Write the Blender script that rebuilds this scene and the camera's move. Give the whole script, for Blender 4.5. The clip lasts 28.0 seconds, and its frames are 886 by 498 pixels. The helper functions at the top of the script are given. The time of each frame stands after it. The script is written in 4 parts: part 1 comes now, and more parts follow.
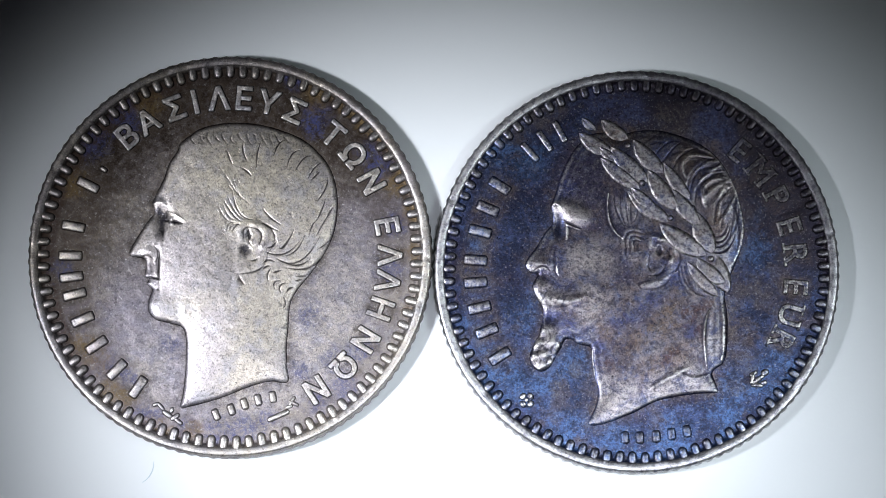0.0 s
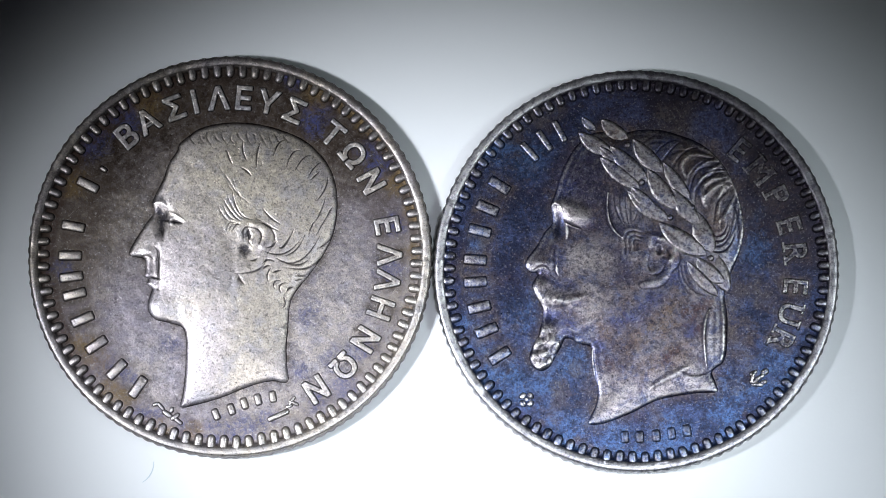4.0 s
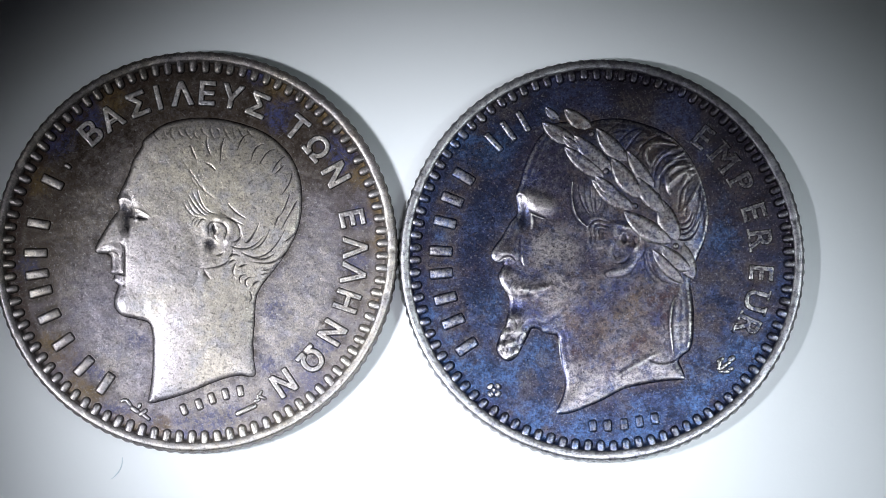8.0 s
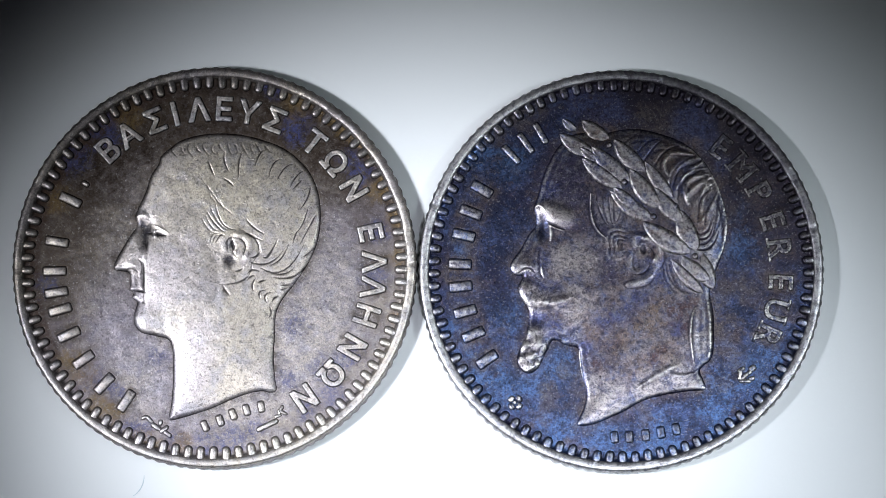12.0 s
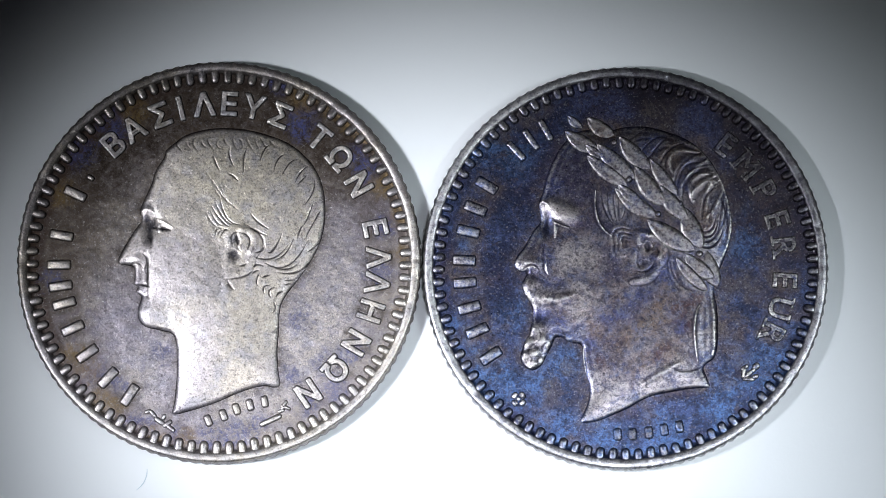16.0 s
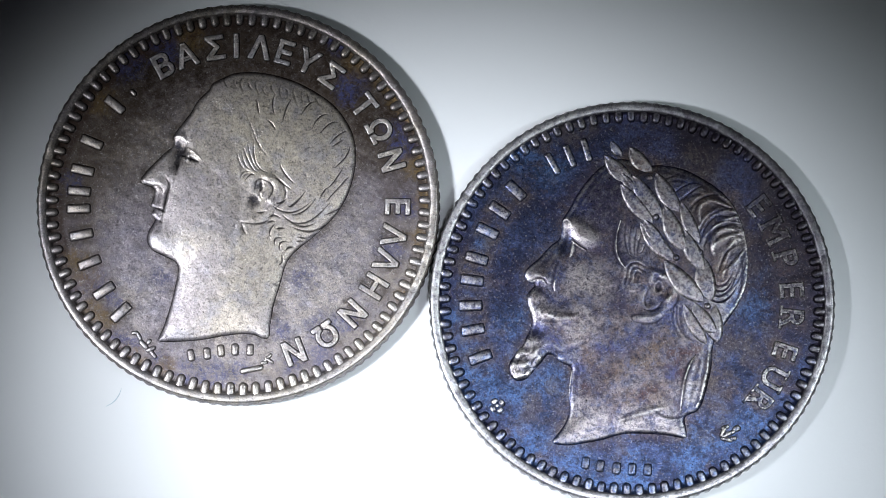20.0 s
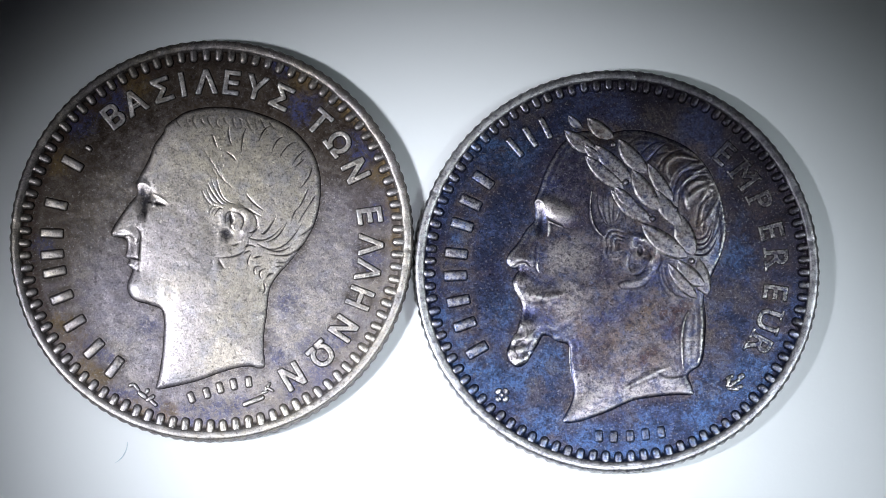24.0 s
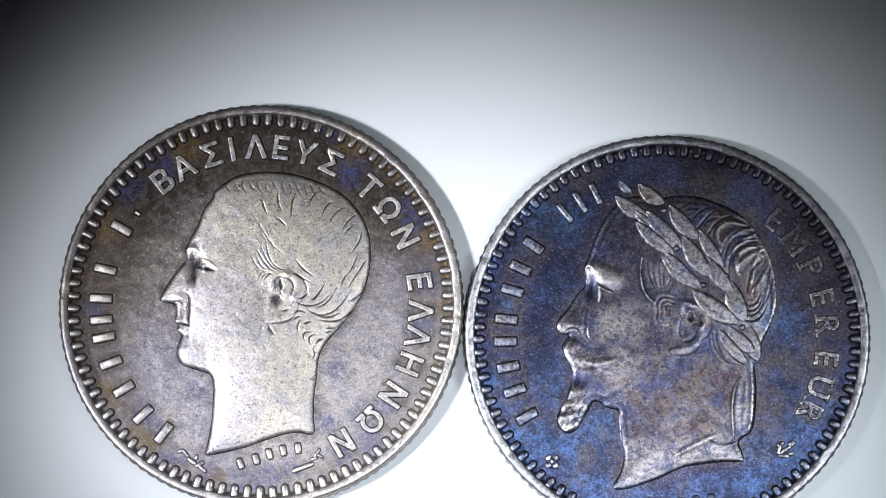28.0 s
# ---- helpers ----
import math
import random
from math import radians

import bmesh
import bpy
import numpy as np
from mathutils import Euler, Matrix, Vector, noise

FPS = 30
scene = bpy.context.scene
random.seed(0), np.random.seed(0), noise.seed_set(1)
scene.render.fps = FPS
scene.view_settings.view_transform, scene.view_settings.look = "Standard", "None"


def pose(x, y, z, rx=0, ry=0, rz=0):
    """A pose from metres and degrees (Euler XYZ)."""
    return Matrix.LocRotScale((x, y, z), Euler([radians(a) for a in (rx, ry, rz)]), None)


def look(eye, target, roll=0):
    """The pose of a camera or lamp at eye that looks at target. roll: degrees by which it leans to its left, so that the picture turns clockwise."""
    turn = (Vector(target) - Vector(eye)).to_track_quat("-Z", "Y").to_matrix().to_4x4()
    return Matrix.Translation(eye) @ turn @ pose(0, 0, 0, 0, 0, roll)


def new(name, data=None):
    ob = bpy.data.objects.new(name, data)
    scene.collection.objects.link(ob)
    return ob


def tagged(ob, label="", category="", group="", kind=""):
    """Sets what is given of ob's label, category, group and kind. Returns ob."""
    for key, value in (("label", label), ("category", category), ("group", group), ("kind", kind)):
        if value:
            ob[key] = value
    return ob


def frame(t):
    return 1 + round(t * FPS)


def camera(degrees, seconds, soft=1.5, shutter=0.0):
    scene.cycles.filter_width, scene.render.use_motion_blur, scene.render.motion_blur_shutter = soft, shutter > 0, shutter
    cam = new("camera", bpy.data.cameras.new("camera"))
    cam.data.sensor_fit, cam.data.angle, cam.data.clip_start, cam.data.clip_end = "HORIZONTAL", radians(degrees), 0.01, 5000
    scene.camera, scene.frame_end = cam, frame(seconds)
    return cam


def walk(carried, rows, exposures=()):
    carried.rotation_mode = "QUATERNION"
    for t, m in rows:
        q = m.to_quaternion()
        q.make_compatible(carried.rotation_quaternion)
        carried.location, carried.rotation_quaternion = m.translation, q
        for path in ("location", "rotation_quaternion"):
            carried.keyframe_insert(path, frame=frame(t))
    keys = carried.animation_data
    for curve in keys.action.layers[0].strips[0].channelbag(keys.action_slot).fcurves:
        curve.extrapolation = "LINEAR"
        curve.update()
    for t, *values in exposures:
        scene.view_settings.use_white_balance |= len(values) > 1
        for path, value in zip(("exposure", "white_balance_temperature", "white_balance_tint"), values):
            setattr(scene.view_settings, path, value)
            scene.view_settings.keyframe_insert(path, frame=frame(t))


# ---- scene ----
# ---- camera: a bench microscope on a fixed stand ----
MM = 0.001
cam = camera(14.0, 28.0, soft=0.68)
EYE_POSE = Matrix(((0.999965, 0.000916, 0.008363, 1.35 * MM),
                   (0.000125, 0.992336, -0.123570, -20.01 * MM),
                   (-0.008412, 0.123567, 0.992301, 161.87 * MM),
                   (0.0, 0.0, 0.0, 1.0)))
walk(cam, [(0.0, EYE_POSE), (28.0, EYE_POSE)])

# how the sheet of paper is pushed about under the microscope: seconds, millimetres east and north, degrees of turn
SLIDE = [
    (0.0, 0.000, -0.000, -0.00),
    (3.5, 0.000, -0.000, -0.00),
    (5.5, -0.537, 0.204, 0.40),
    (6.0, -1.011, 0.265, 0.49),
    (6.5, -1.342, 0.310, 0.69),
    (7.0, -1.476, 0.340, 0.79),
    (7.5, -1.558, 0.395, 0.93),
    (8.0, -1.565, 0.388, 0.93),
    (8.5, -1.482, 0.334, 0.90),
    (9.0, -1.472, 0.327, 0.91),
    (9.5, -1.410, 0.221, 0.96),
    (10.0, -1.244, -0.114, 1.34),
    (10.5, -0.848, -0.296, 1.53),
    (11.0, -0.796, -0.278, 1.57),
    (11.5, -0.694, -0.264, 1.57),
    (12.0, -0.710, -0.221, 1.64),
    (12.5, -0.791, 0.008, 1.84),
    (14.5, -0.746, 0.001, 1.55),
    (15.0, -0.732, 0.012, 1.55),
    (15.5, -0.578, -0.064, 1.45),
    (16.0, -0.513, -0.041, 1.28),
    (16.5, -0.388, 0.135, 0.02),
    (17.0, 0.200, 0.559, -3.28),
    (17.2, 0.454, 0.868, -4.70),
    (17.5, 0.470, 0.612, -6.88),
    (18.0, 0.055, 0.343, -10.18),
    (18.5, 0.049, 0.133, -12.08),
    (19.0, 0.049, 0.133, -12.08),
    (19.5, 0.213, 0.286, -12.42),
    (20.0, 0.189, 0.377, -12.06),
    (20.5, 0.655, 0.333, -9.67),
    (21.0, 0.282, 0.242, -6.96),
    (21.5, -0.138, 0.431, -4.79),
    (22.0, -0.447, 0.217, -3.70),
    (22.5, -0.561, -0.020, -3.17),
    (24.5, -0.876, 0.446, -2.03),
    (25.0, -0.869, 0.430, -1.90),
    (25.5, -0.934, 0.135, -1.44),
    (26.0, -0.919, -0.114, -1.22),
    (26.5, -0.654, -0.531, -1.23),
    (26.6, -0.599, -0.635, -1.25),
    (26.7, -0.149, -1.488, -1.39),
    (26.8, 0.181, -2.112, -1.49),
    (26.9, 0.434, -2.590, -1.57),
    (27.0, 0.445, -2.611, -1.57),
    (27.5, 0.423, -2.712, -2.04),
    (27.6, 0.442, -2.710, -2.04),
    (27.8, 0.815, -2.669, -2.14),
    (28.0, 1.403, -2.603, -2.29),
]

# ---- light: three unseen spots stand in for the microscope's lamps, set by the shadows ----
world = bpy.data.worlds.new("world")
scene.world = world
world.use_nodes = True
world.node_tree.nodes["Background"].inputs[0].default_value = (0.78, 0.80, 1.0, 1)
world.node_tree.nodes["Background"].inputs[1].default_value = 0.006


def add_spot(eye, target, watts, cone, colour=(0.885, 0.926, 1.0), size=1.6):
    data = bpy.data.lights.new("unseen_spot", "SPOT")
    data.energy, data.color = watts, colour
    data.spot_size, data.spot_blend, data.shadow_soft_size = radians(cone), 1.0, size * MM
    ob = new("unseen_spot", data)
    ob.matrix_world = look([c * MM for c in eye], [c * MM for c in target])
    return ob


# cones narrowed so that the paper darkens towards the corners
add_spot((-55, -14, 86), (-2.4, -4.1, 0), 0.635, 20.3, (0.848, 0.908, 1.0), 7)
add_spot((52, -10, 86), (8.0, -10.4, 0), 0.305, 22.7, (0.80, 0.918, 0.985), 15)
add_spot((10, -24, 98), (4.4, -20.6, 0), 0.182, 34.9, (0.80, 0.86, 1.0), 4)


# ---- materials ----
FIELD, RIM = 1.02, 1.20          # heights of a coin's ground and rim above its lower face, in millimetres


class Nodes:
    """Short hand for a node material."""

    def __init__(self, name, space=None):
        self.mat = bpy.data.materials.new(name)
        self.mat.use_nodes = True
        self.tree = self.mat.node_tree
        self.bsdf = self.tree.nodes["Principled BSDF"]
        co = self.tree.nodes.new("ShaderNodeTexCoord")
        if space:
            co.object = space
        self.p = self.op("MULTIPLY", co.outputs["Object"], (1000, 1000, 1000), vector=True)
        self.flecks = self.ramp(self.noise(3.6, 6, 0.72, None, 0, (8, 3, 0), 0.6), 0.36, 0.58, 0.15, 1.0)

    def put(self, socket, value):
        if isinstance(value, bpy.types.NodeSocket):
            self.tree.links.new(value, socket)
        elif value is not None:
            socket.default_value = value

    def op(self, kind, a, b=None, c=None, vector=False, clamp=False):
        n = self.tree.nodes.new("ShaderNodeVectorMath" if vector else "ShaderNodeMath")
        n.operation = kind
        if not vector:
            n.use_clamp = clamp
        for socket, value in zip(n.inputs, (a, b, c)):
            self.put(socket, value)
        return n.outputs[1 if kind == "LENGTH" else 0]

    def noise(self, scale, detail=4.0, rough=0.55, stretch=None, turn=0.0, shift=(0, 0, 0), twist=0.0):
        p = self.p
        if stretch or turn or any(shift):
            m = self.tree.nodes.new("ShaderNodeMapping")
            m.vector_type = "TEXTURE"
            self.put(m.inputs[0], p)
            m.inputs["Location"].default_value = shift
            m.inputs["Rotation"].default_value = (0, 0, radians(turn))
            m.inputs["Scale"].default_value = [1 / k for k in stretch or (1, 1, 1)]
            p = m.outputs[0]
        n = self.tree.nodes.new("ShaderNodeTexNoise")
        self.put(n.inputs["Vector"], p)
        n.inputs["Scale"].default_value, n.inputs["Detail"].default_value = scale, detail
        n.inputs["Roughness"].default_value, n.inputs["Distortion"].default_value = rough, twist
        return n.outputs["Fac"]

    def ramp(self, x, lo, hi, out0=0.0, out1=1.0):
        n = self.tree.nodes.new("ShaderNodeMapRange")
        n.interpolation_type = "SMOOTHSTEP"
        for socket, value in zip(n.inputs, (x, lo, hi, out0, out1)):
            self.put(socket, value)
        return n.outputs[0]

    def mix(self, k, a, b):
        n = self.tree.nodes.new("ShaderNodeMix")
        n.data_type = "RGBA"
        self.put(n.inputs[0], k)
        for socket, value in ((n.inputs[6], a), (n.inputs[7], b)):
            self.put(socket, (*value, 1) if isinstance(value, tuple) else value)
        return n.outputs[2]

    def stain(self, x, y, size, ragged):
        """A stain with a ragged outline about a point of the thing, in millimetres."""
        d = self.op("LENGTH", self.op("MULTIPLY", self.op("SUBTRACT", self.p, (x, y, 0), vector=True), (1, 1, 0), vector=True), vector=True)
        return self.mul(self.ramp(self.op("ADD", self.mul(d, 1 / size), self.mul(ragged, 3.6)), 3.2, 2.2), self.flecks)

    def mul(self, *values):
        out = values[0]
        for v in values[1:]:
            out = self.op("MULTIPLY", out, v)
        return out

    def rubbed(self):
        """The mesh's own mask of ridges and arrises, where handling has worn the toning off, and of painted leaf-edge
        glints.
        """
        n = self.tree.nodes.new("ShaderNodeAttribute")
        n.attribute_name = "rubbed"
        return n.outputs["Fac"]

    def cuts(self):
        """The mesh's own mask of engraved cuts, feet and grooves, painted near black for toning and shade."""
        n = self.tree.nodes.new("ShaderNodeAttribute")
        n.attribute_name = "cut"
        return n.outputs["Fac"]

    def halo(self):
        """The mesh's own mask of the toning round the struck parts; on the grey coin also painted shade."""
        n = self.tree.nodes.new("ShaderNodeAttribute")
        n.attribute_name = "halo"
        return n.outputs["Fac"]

    def stains(self, col, spots, ragged, colour, strength, where=None):
        """Ragged stains of one colour about points of the thing."""
        for x, y, size in spots:
            k = self.mul(self.stain(x, y, size, ragged), strength)
            col = self.mix(k if where is None else self.mul(k, where), col, colour)
        return col

    def split(self):
        n = self.tree.nodes.new("ShaderNodeSeparateXYZ")
        self.put(n.inputs[0], self.p)
        return n.outputs

    def bump(self, height, strength, distance, before=None):
        n = self.tree.nodes.new("ShaderNodeBump")
        self.put(n.inputs["Height"], height)
        n.inputs["Strength"].default_value, n.inputs["Distance"].default_value = strength, distance * MM
        if before is not None:
            self.put(n.inputs["Normal"], before)
        return n.outputs[0]

    def finish(self, colour, rough, metal, normal=None, gloss=0.5):
        self.put(self.bsdf.inputs["Specular IOR Level"], gloss)
        self.put(self.bsdf.inputs["Base Color"], (*colour, 1) if isinstance(colour, tuple) else colour)
        self.put(self.bsdf.inputs["Roughness"], rough)
        self.put(self.bsdf.inputs["Metallic"], metal)
        if normal is not None:
            self.put(self.bsdf.inputs["Normal"], normal)
        return self.mat


def worn_relief(n, coarse, grit=0.008):
    """Fine grain, pits and straight hairline scratches of a circulated coin: a bump, the scratches' mask and the grain."""
    grain = n.noise(11.0, 6, 0.7)
    marks = None
    for turn, shift in ((35, (3, 1, 0)), (62, (7, 4, 0)), (-48, (1, 8, 0)), (48, (5, 2, 0))):
        s = n.ramp(n.noise(1.0, 3, 0.6, (0.7, 14, 1), turn, shift), 0.685, 0.75)
        marks = s if marks is None else n.op("MAXIMUM", marks, s)
    pits = n.ramp(n.noise(6.0, 3, 0.5, None, 0, (9, 9, 0)), 0.30, 0.36)
    h = n.op("ADD", grain, n.op("SUBTRACT", n.mul(pits, 0.4), n.mul(marks, 0.25)))
    soft = n.bump(n.noise(1.6, 2), 1.0, 0.012)
    tooth = n.bump(n.noise(11.0, 2, 0.5, None, 0, (5, 5, 0)), 1.0, coarse, n.bump(n.noise(22.0, 1, 0.5), 1.0, coarse * 0.4, soft))
    return n.bump(h, 1.0, grit, tooth), marks, grain


def silver_grey(root):
    """Grey worn silver, brown and violet toning in the legend's ground."""
    n = Nodes("grey_toned_silver", root)
    x, y, z = n.split()
    r = n.op("LENGTH", n.op("MULTIPLY", n.p, (1, 1, 0), vector=True), vector=True)
    normal, marks, grain = worn_relief(n, 0.0042, 0.0060)
    big, mid, fine = n.noise(0.33, 4), n.noise(1.3, 5, 0.6), n.noise(8.0, 5, 0.7)
    ragged = n.noise(1.5, 7, 0.70, None, 0, (6, 6, 0), 1.2)
    col = n.mix(n.ramp(big, 0.36, 0.60), (0.435, 0.380, 0.375), (0.490, 0.425, 0.350))
    col = n.mix(n.mul(n.stain(1.4, 3.2, 3.4, ragged), 0.8), col, (0.55, 0.475, 0.365))
    col = n.mix(n.ramp(mid, 0.45, 0.7, 0.0, 0.5), col, (0.29, 0.29, 0.36))
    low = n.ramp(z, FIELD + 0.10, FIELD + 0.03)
    patch = n.noise(1.9, 7, 0.78, None, 0, (3, 2, 0), 0.7)
    col = n.mix(n.mul(n.ramp(patch, 0.49, 0.60, 0.0, 0.55), n.op("ADD", n.mul(low, 0.65), 0.35)), col, (0.150, 0.138, 0.170))
    col = n.mix(n.mul(n.ramp(patch, 0.46, 0.36, 0.0, 0.55), low), col, (0.200, 0.165, 0.115))
    for bx, by, size in ((-1.3, 2.4, 0.7), (0.2, 0.4, 0.5), (-0.2, -1.2, 0.8)):
        col = n.mix(n.mul(n.stain(bx, by, size, ragged), 0.45), col, (0.115, 0.110, 0.130))
    # ground and rim coloured darker towards the top left
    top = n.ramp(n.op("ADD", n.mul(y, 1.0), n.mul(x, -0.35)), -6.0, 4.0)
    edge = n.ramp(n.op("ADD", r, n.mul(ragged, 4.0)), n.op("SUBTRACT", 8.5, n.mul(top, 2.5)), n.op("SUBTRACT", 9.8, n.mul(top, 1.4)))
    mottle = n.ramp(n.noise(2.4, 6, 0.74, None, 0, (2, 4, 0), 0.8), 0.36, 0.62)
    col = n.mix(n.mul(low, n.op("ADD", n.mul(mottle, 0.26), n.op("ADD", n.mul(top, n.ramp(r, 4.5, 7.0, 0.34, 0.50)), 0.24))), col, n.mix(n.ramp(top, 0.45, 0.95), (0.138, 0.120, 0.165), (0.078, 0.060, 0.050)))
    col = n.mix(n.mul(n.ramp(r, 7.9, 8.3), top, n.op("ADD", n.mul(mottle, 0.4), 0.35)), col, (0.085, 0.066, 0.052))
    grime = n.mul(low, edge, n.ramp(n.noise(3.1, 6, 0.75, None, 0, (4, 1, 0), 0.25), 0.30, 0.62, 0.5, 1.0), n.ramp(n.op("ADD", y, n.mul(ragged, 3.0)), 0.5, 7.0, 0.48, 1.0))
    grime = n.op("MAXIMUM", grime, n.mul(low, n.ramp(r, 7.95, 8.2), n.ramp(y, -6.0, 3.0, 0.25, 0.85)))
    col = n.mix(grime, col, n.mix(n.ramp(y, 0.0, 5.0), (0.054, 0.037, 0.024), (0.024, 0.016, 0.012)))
    # dark brown toning hugging head and letters, with shade at their feet painted in
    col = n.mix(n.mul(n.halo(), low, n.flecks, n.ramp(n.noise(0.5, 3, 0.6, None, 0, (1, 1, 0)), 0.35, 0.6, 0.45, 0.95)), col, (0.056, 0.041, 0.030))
    clean = n.op("SUBTRACT", 1.0, grime)
    broken = n.ramp(n.noise(3.8, 6, 0.75, None, 0, (8, 8, 0), 0.5), 0.39, 0.53)
    S = lambda *spots: [((px - 407) * 0.02538, (455.5 - py) * 0.0255, size) for px, py, size in spots]
    ring = n.mul(n.ramp(r, 7.75, 8.0), n.ramp(r, 8.62, 8.5), low, n.ramp(n.op("ADD", x, n.mul(y, -0.35)), -3.0, -6.0), n.ramp(y, -6.4, -4.0))
    col = n.mix(n.mul(ring, n.ramp(patch, 0.36, 0.52, 0.55, 0.9)), col, (0.042, 0.026, 0.019))
    blue = S((560, 205, 0.7), (552, 225, 0.5), (655, 270, 0.6), (672, 302, 0.6), (180, 652, 0.8), (226, 672, 0.5), (250, 738, 0.6), (272, 742, 0.5), (330, 757, 0.6), (382, 765, 0.7), (432, 762, 0.7), (470, 745, 0.6),
             (560, 715, 0.6), (610, 690, 0.6), (590, 640, 0.6), (640, 620, 0.6), (530, 660, 0.5), (222, 213, 0.7), (520, 140, 0.5), (160, 255, 0.7), (110, 480, 0.5), (300, 615, 0.5), (690, 480, 0.6), (700, 400, 0.6), (545, 560, 0.6))
    col = n.stains(col, blue, ragged, (0.050, 0.056, 0.140), 0.78, n.mul(low, broken))
    gold = S((170, 642, 0.7), (192, 692, 0.7), (216, 712, 0.7), (150, 612, 0.6), (262, 762, 0.6), (302, 770, 0.6), (345, 762, 0.5), (660, 217, 0.7), (690, 243, 0.8), (622, 190, 0.6), (722, 322, 0.7), (560, 172, 0.6),
             (735, 380, 0.6), (738, 450, 0.5), (730, 560, 0.5), (690, 330, 0.5), (130, 330, 0.6), (260, 190, 0.6))
    col = n.stains(col, gold, ragged, (0.135, 0.088, 0.036), 0.72, low)
    col = n.mix(n.mul(clean, n.ramp(fine, 0.44, 0.66, 0.0, 0.48)), col, (0.135, 0.128, 0.13))
    col = n.mix(n.mul(clean, n.ramp(n.noise(14.0, 2, 0.6), 0.50, 0.64, 0.0, 0.42)), col, (0.06, 0.055, 0.06))
    col = n.mix(n.mul(n.rubbed(), n.ramp(n.noise(5.0, 4, 0.7, None, 0, (1, 3, 0)), 0.40, 0.62, 0.08, 0.62), n.op("SUBTRACT", 1.0, n.mul(top, n.ramp(r, 7.95, 8.2), 0.8))), col, (0.52, 0.51, 0.50))
    # shade of the eye socket and ear hollow, painted as dark patches
    for bx, by, size in ((-3.25, 2.11, 0.13), (-3.16, 1.97, 0.12), (-2.94, 1.66, 0.14), (-3.13, 1.84, 0.15), (-3.04, 1.52, 0.17), (-3.08, 1.18, 0.14), (-3.2, 0.95, 0.10), (-2.66, 1.57, 0.14), (-2.45, 1.50, 0.12), (-2.25, 1.44, 0.09), (0.68, 0.26, 0.26), (0.58, 0.06, 0.20), (0.80, 0.95, 0.18)):
        col = n.mix(n.mul(n.stain(bx, by, size, ragged), 0.9), col, (0.035, 0.033, 0.045))
        specks = n.op("MAXIMUM", n.ramp(n.noise(5.0, 3, 0.5, None, 0, (6, 1, 0)), 0.61, 0.67), n.ramp(n.noise(9.0, 2, 0.5, None, 0, (2, 7, 0)), 0.64, 0.71))
    col = n.mix(n.mul(specks, 0.55), col, (0.06, 0.05, 0.05))
    col = n.mix(n.mul(n.ramp(n.noise(8.0, 3, 0.6, None, 0, (4, 9, 0)), 0.60, 0.68), n.op("SUBTRACT", 0.32, n.mul(grime, 0.28))), col, (0.62, 0.60, 0.58))
    col = n.mix(n.mul(marks, 0.18), col, (0.62, 0.60, 0.58))
    # near black in cuts and at feet: toning with shade painted in
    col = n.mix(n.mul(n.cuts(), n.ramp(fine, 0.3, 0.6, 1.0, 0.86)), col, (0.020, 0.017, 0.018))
    return n.finish(col, n.op("ADD", n.ramp(grain, 0.3, 0.7, 0.33, 0.46), n.mul(grime, 0.2)), 0.85, normal, n.op("SUBTRACT", 0.5, n.mul(grime, 0.42)))


